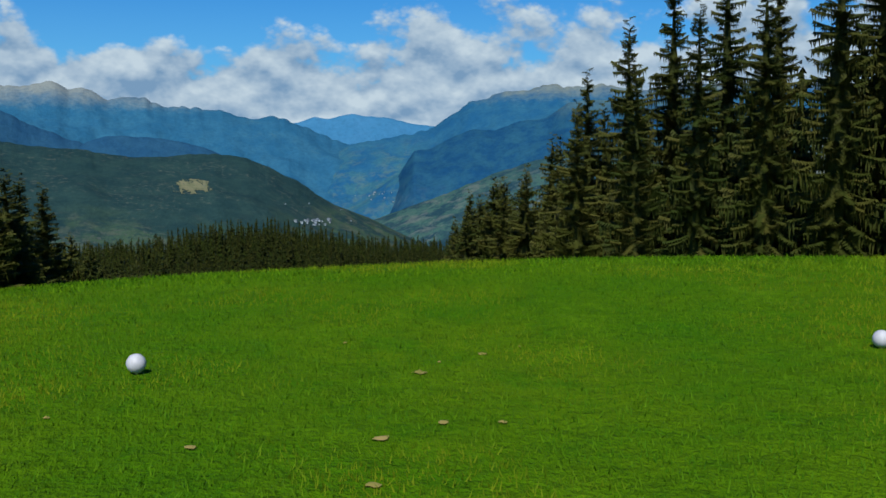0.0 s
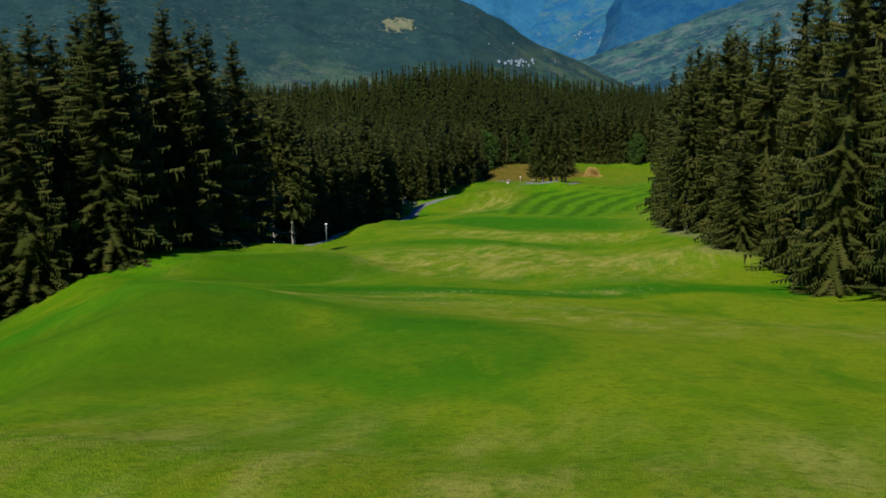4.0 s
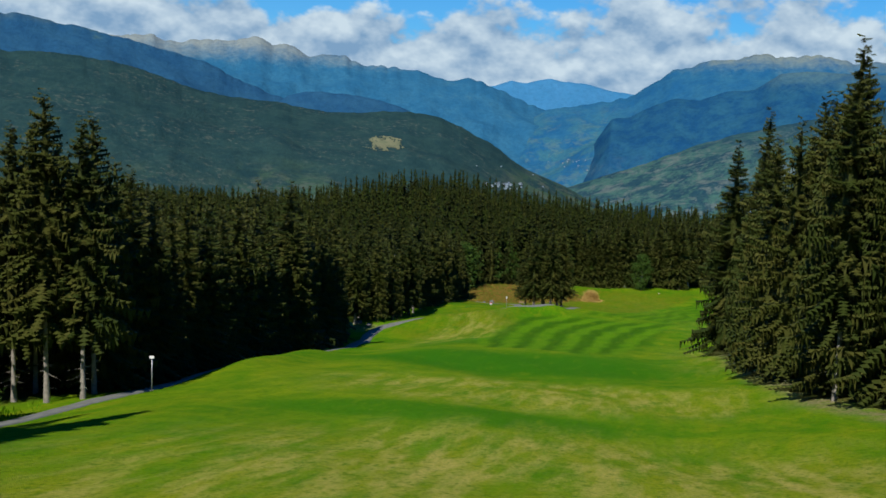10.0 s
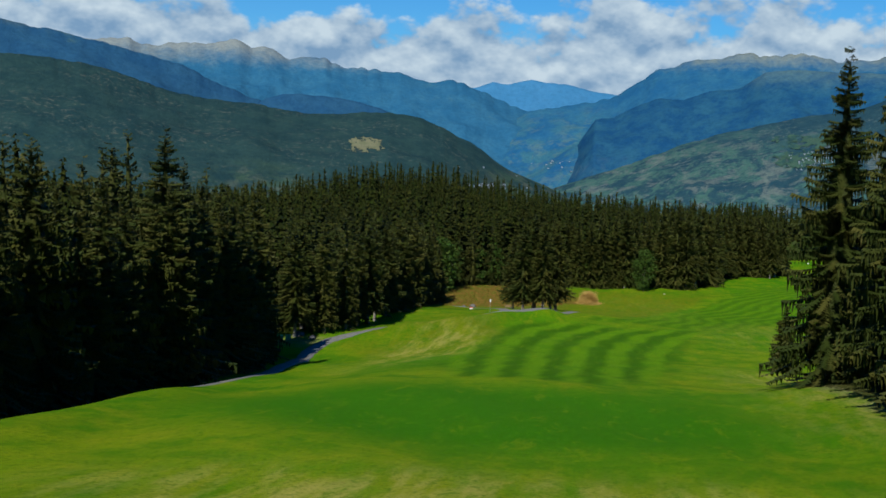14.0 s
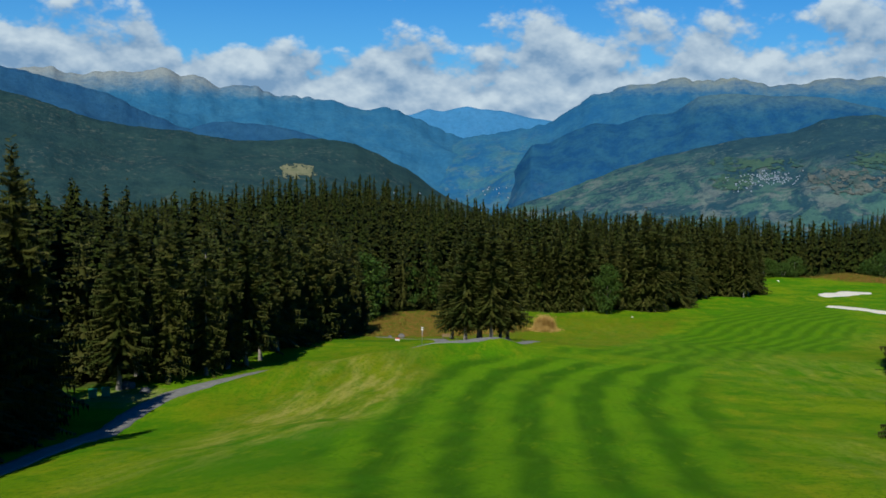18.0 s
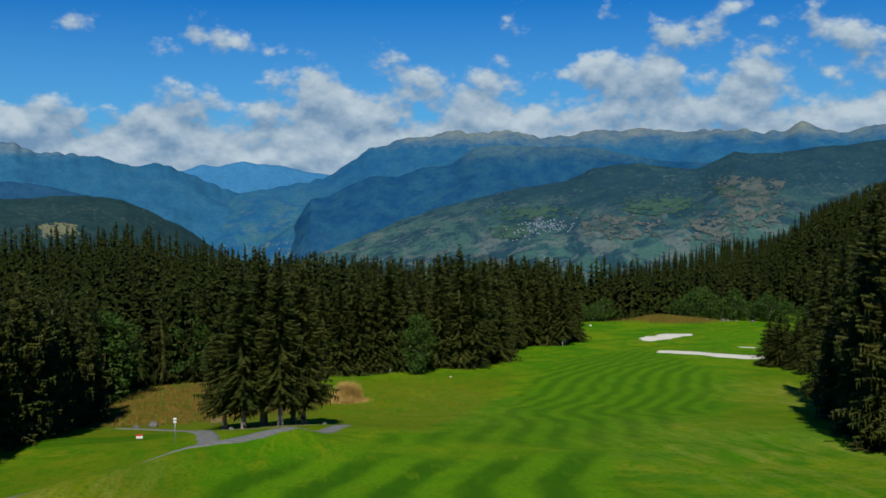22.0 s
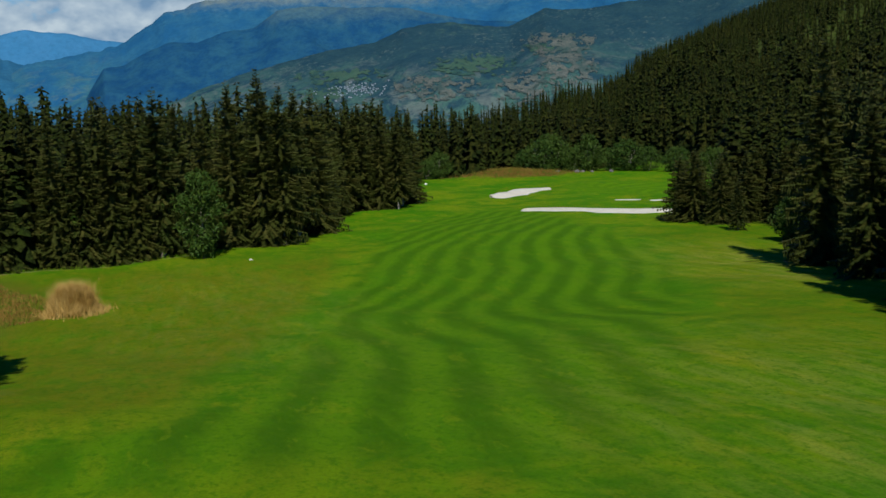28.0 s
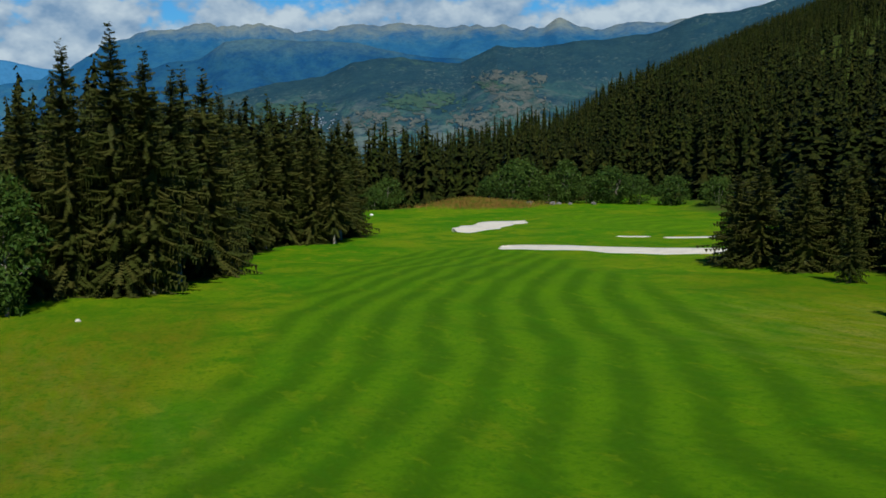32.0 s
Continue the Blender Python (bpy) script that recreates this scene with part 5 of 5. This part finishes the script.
for k, (x, y, r) in enumerate([(-61.5, 244, 0.6), (-62.6, 246, 0.5), (-62.2, 241.5, 0.6), (-68, 312, 0.6), (-71, 314.5, 0.8), (-55, 424, 0.8), (-57, 421, 0.5), (139, 700, 1.0), (141.5, 701, 0.8), (133, 704, 0.9), (144, 698, 0.7), (126, 707, 0.8), (149, 692, 0.8), (3.2, 164.5, 0.5)]):
    boulder(x, y, r, 1.7 * k)
boulder(0.4, 508.5, 0.28, 3.3, "pale stone lying alone on the fairway's edge", "", SAND)
boulder(78.5, 690, 0.5, 4.1, "white painted stone at the back of the hole", "", WHITE)
for x, y in ((-31, 411), (-28.5, 408.5), (-41, 402)):
    boulder(x, y, 0.35, x, "small pale stone under the clump of spruces", "stones under the clump")


def blades(name, places, tall, width, lean, material, label, category, seed, kind="stuff", heap=None):
    """Loose blades of grass, one triangle each, joined."""
    r = np.random.RandomState(seed)
    x, y = places[:, 0], places[:, 1]
    n = len(x)
    z = terrain(x, y)
    if heap:
        cx, cy, rad, high = heap
        z = z + high * np.clip(1 - ((x - cx) ** 2 + (y - cy) ** 2) / rad ** 2, 0, 1)
    a = r.rand(n) * 6.283
    h = tall * (0.55 + 0.9 * r.rand(n))
    w = width * (0.7 + 0.6 * r.rand(n))
    if heap:
        h = h * (0.22 + 0.78 * np.clip(1 - ((x - cx) ** 2 + (y - cy) ** 2) / rad ** 2, 0, 1))
    lx, ly = r.randn(n) * lean * h, r.randn(n) * lean * h
    V = np.empty((n, 3, 3), np.float32)
    V[:, 0] = np.stack([x - w * np.cos(a), y - w * np.sin(a), z - 0.01], 1)
    V[:, 1] = np.stack([x + w * np.cos(a), y + w * np.sin(a), z - 0.01], 1)
    V[:, 2] = np.stack([x + lx, y + ly, z + h], 1)
    me = bpy.data.meshes.new(name)
    me.vertices.add(3 * n)
    me.vertices.foreach_set("co", V.ravel())
    me.loops.add(3 * n)
    me.loops.foreach_set("vertex_index", np.arange(3 * n, dtype=np.int32))
    me.polygons.add(n)
    me.polygons.foreach_set("loop_start", np.arange(0, 3 * n, 3, dtype=np.int32))
    me.materials.append(material)
    me.update(calc_edges=True)
    return tagged(new(name, me), label, category, kind=kind)


def blade_material(name, a, b, c):
    k = Mat(name)
    p = k.pos()
    col = k.mix(k.island(), a, b)
    col = k.mix(k.ramp(k.noise(p, 0.6, 4), 0.45, 0.62), col, c)
    return k.done(col, 0.8, 0.08)


LAWN = blade_material("tee_grass_blades", (0.032, 0.112, 0.0014), (0.070, 0.165, 0.0022), (0.130, 0.175, 0.0050))
ROUGH = blade_material("rough_grass_blades", (0.050, 0.155, 0.0018), (0.110, 0.220, 0.0030), (0.145, 0.215, 0.0060))
DRYGRASS = blade_material("dry_grass_blades", (0.17, 0.10, 0.020), (0.26, 0.16, 0.040), (0.10, 0.14, 0.012))
HAY = blade_material("straw_blades", (0.40, 0.26, 0.07), (0.56, 0.39, 0.13), (0.33, 0.20, 0.05))

r7 = np.random.RandomState(77)
q = np.stack([r7.rand(150000) * 11 - 5.2, 1.6 + 9.4 * r7.rand(150000) ** 1.15], 1)
q = q[(np.abs(q[:, 0]) < 1.2 + q[:, 1] * 0.46)]
blades("tee_grass", q, 0.022, 0.0035, 0.5, LAWN, "short mown green grass on the tee", "grass", 1)
q = np.stack([r7.rand(90000) * 28 - 16, 7.3 + 20 * r7.rand(90000) ** 1.6], 1)
blades("rough_grass", q, 0.026, 0.0045, 0.6, ROUGH, "longer rough grass on the bank below the tee", "grass", 2)
q = np.stack([r7.randn(11000) * 1.45 - 24.6, r7.randn(11000) * 1.3 + 465.5], 1)
blades("straw_tussock", q, 2.4, 0.034, 0.32, HAY, "tall straw-coloured dry grass tussock by the fairway", "dry grass", 3, "stuff", (-24.6, 465.5, 3.3, 1.0))
q = np.stack([r7.rand(70000) * 44 - 72, 426 + r7.rand(70000) * 94], 1)
q = q[(q[:, 0] < np.interp(q[:, 1], [426, 455, 466, 474, 490, 512], [-50, -33, -25, -26, -34, -40])) & (q[:, 0] > west(q[:, 1]) - 3)]
blades("dry_meadow", q, 0.45, 0.05, 0.4, DRYGRASS, "brown and yellow unmown meadow between the woods", "dry grass", 4)
q = np.stack([117 + r7.randn(9000) * 8, 703 + r7.randn(9000) * 5], 1)
blades("dry_meadow_behind_green", q[q[:, 1] > 692], 1.2, 0.07, 0.3, DRYGRASS, "brown unmown grass behind the green", "dry grass", 5)
q = np.stack([west(y7 := 505 + 60 * r7.rand(2500)) + 1.5 * r7.randn(2500), y7], 1)
blades("verge_grass", q, 0.45, 0.04, 0.3, ROUGH, "longer grass along the foot of the wood", "grass", 6)
q = np.stack([-55 + 2 * r7.randn(3000), 138 + 5 * r7.randn(3000)], 1)
blades("weeds", q[line_distance(q[:, 0], q[:, 1], PATH_MAIN) > 1.6], 0.4, 0.05, 0.35, ROUGH, "tall weeds beside the shrubs and the path", "weeds", 8)


def divots():
    """Scraps of dry turf and soil on the tee."""
    V, F = [], []
    for x, y, r in ((-1.4, 3.7, 0.035), (-0.48, 5.15, 0.03), (0.0, 3.6, 0.05), (0.2, 3.6, 0.04), (-0.2, 3.4, 0.08), (-0.2, 2.9, 0.06), (-0.8, 3.3, 0.05), (0.18, 4.86, 0.06), (-0.11, 4.46, 0.09), (-2.05, 4.74, 0.03), (0.36, 5.03, 0.02), (-0.02, 4.68, 0.025)):
        i = len(V)
        z = height(x, y)
        V.append((x, y, z + 0.012))
        for s in range(9):
            a = 6.283 * s / 9
            q = 0.36 * r * (0.4 + 0.9 * r7.rand())
            V.append((x + q * math.cos(a), y + 1.4 * q * math.sin(a), z + 0.006))
        for s in range(9):
            F.append((i, i + 1 + s, i + 1 + (s + 1) % 9))
    return tagged(mesh_object("divots", V, F, STRAW), "dry tan divots and scraps of turf on the tee", "divot", kind="stuff")


divots()

# ---- the villages across the valley ----
ROOF = simple("slate_roof", (0.11, 0.15, 0.18), (0.18, 0.22, 0.25), 0.3, 0.8)
WALLS = simple("pale_plaster_wall", (0.34, 0.42, 0.48), (0.25, 0.32, 0.37), 0.2, 0.9)


def house_meshes():
    bm = bmesh.new()
    bmesh.ops.create_cube(bm, size=1, matrix=Matrix.Translation((0, 0, 1.5)) @ Matrix.Diagonal((13, 10, 11, 1)))
    w = bpy.data.meshes.new("wall")
    bm.to_mesh(w)
    bm.free()
    w.materials.append(WALLS)
    rf = raw_mesh("roof", [(-8, -6.5, 6.6), (8, -6.5, 6.6), (8, 6.5, 6.6), (-8, 6.5, 6.6), (-8, 0, 10.5), (8, 0, 10.5)], [(0, 1, 5, 4), (2, 3, 4, 5), (0, 4, 3), (1, 2, 5), (0, 3, 2, 1)], ROOF)
    return w, rf


HWALL, HROOF = house_meshes()
rv = np.random.RandomState(9)


def houses(drape, n, az, el, daz, del_, group, size):
    for _ in range(n):
        p, way = drape.at(az + rv.randn() * daz, el + rv.randn() * del_)
        if p is None:
            continue
        e = new("village_house")
        s = size * (0.7 + 0.7 * rv.rand())
        e.matrix_world = Matrix.LocRotScale(p - way * 4, Euler((0, 0, rv.rand() * 6.28)), (s, s, s))
        for nm, me in (("wall", HWALL), ("roof", HROOF)):
            o = new(nm, me)
            o.parent = e
        tagged(e, "small pale house with a dark roof in the distant village", "house", group)


houses(on_village, 120, 10.9, -0.72, 0.75, 0.18, "village on the slope", 0.22)
houses(on_village, 14, 9.6, -1.25, 0.40, 0.14, "village on the slope", 0.24)
houses(on_hill, 26, -6.9, -2.86, 0.55, 0.07, "village on the near hill", 0.32)
houses(on_hill, 6, -8.6, -2.6, 1.6, 0.5, "scattered farms on the near hill", 0.18)
houses(on_east, 16, -3.4, -1.7, 0.6, 0.14, "houses in the valley", 0.26)
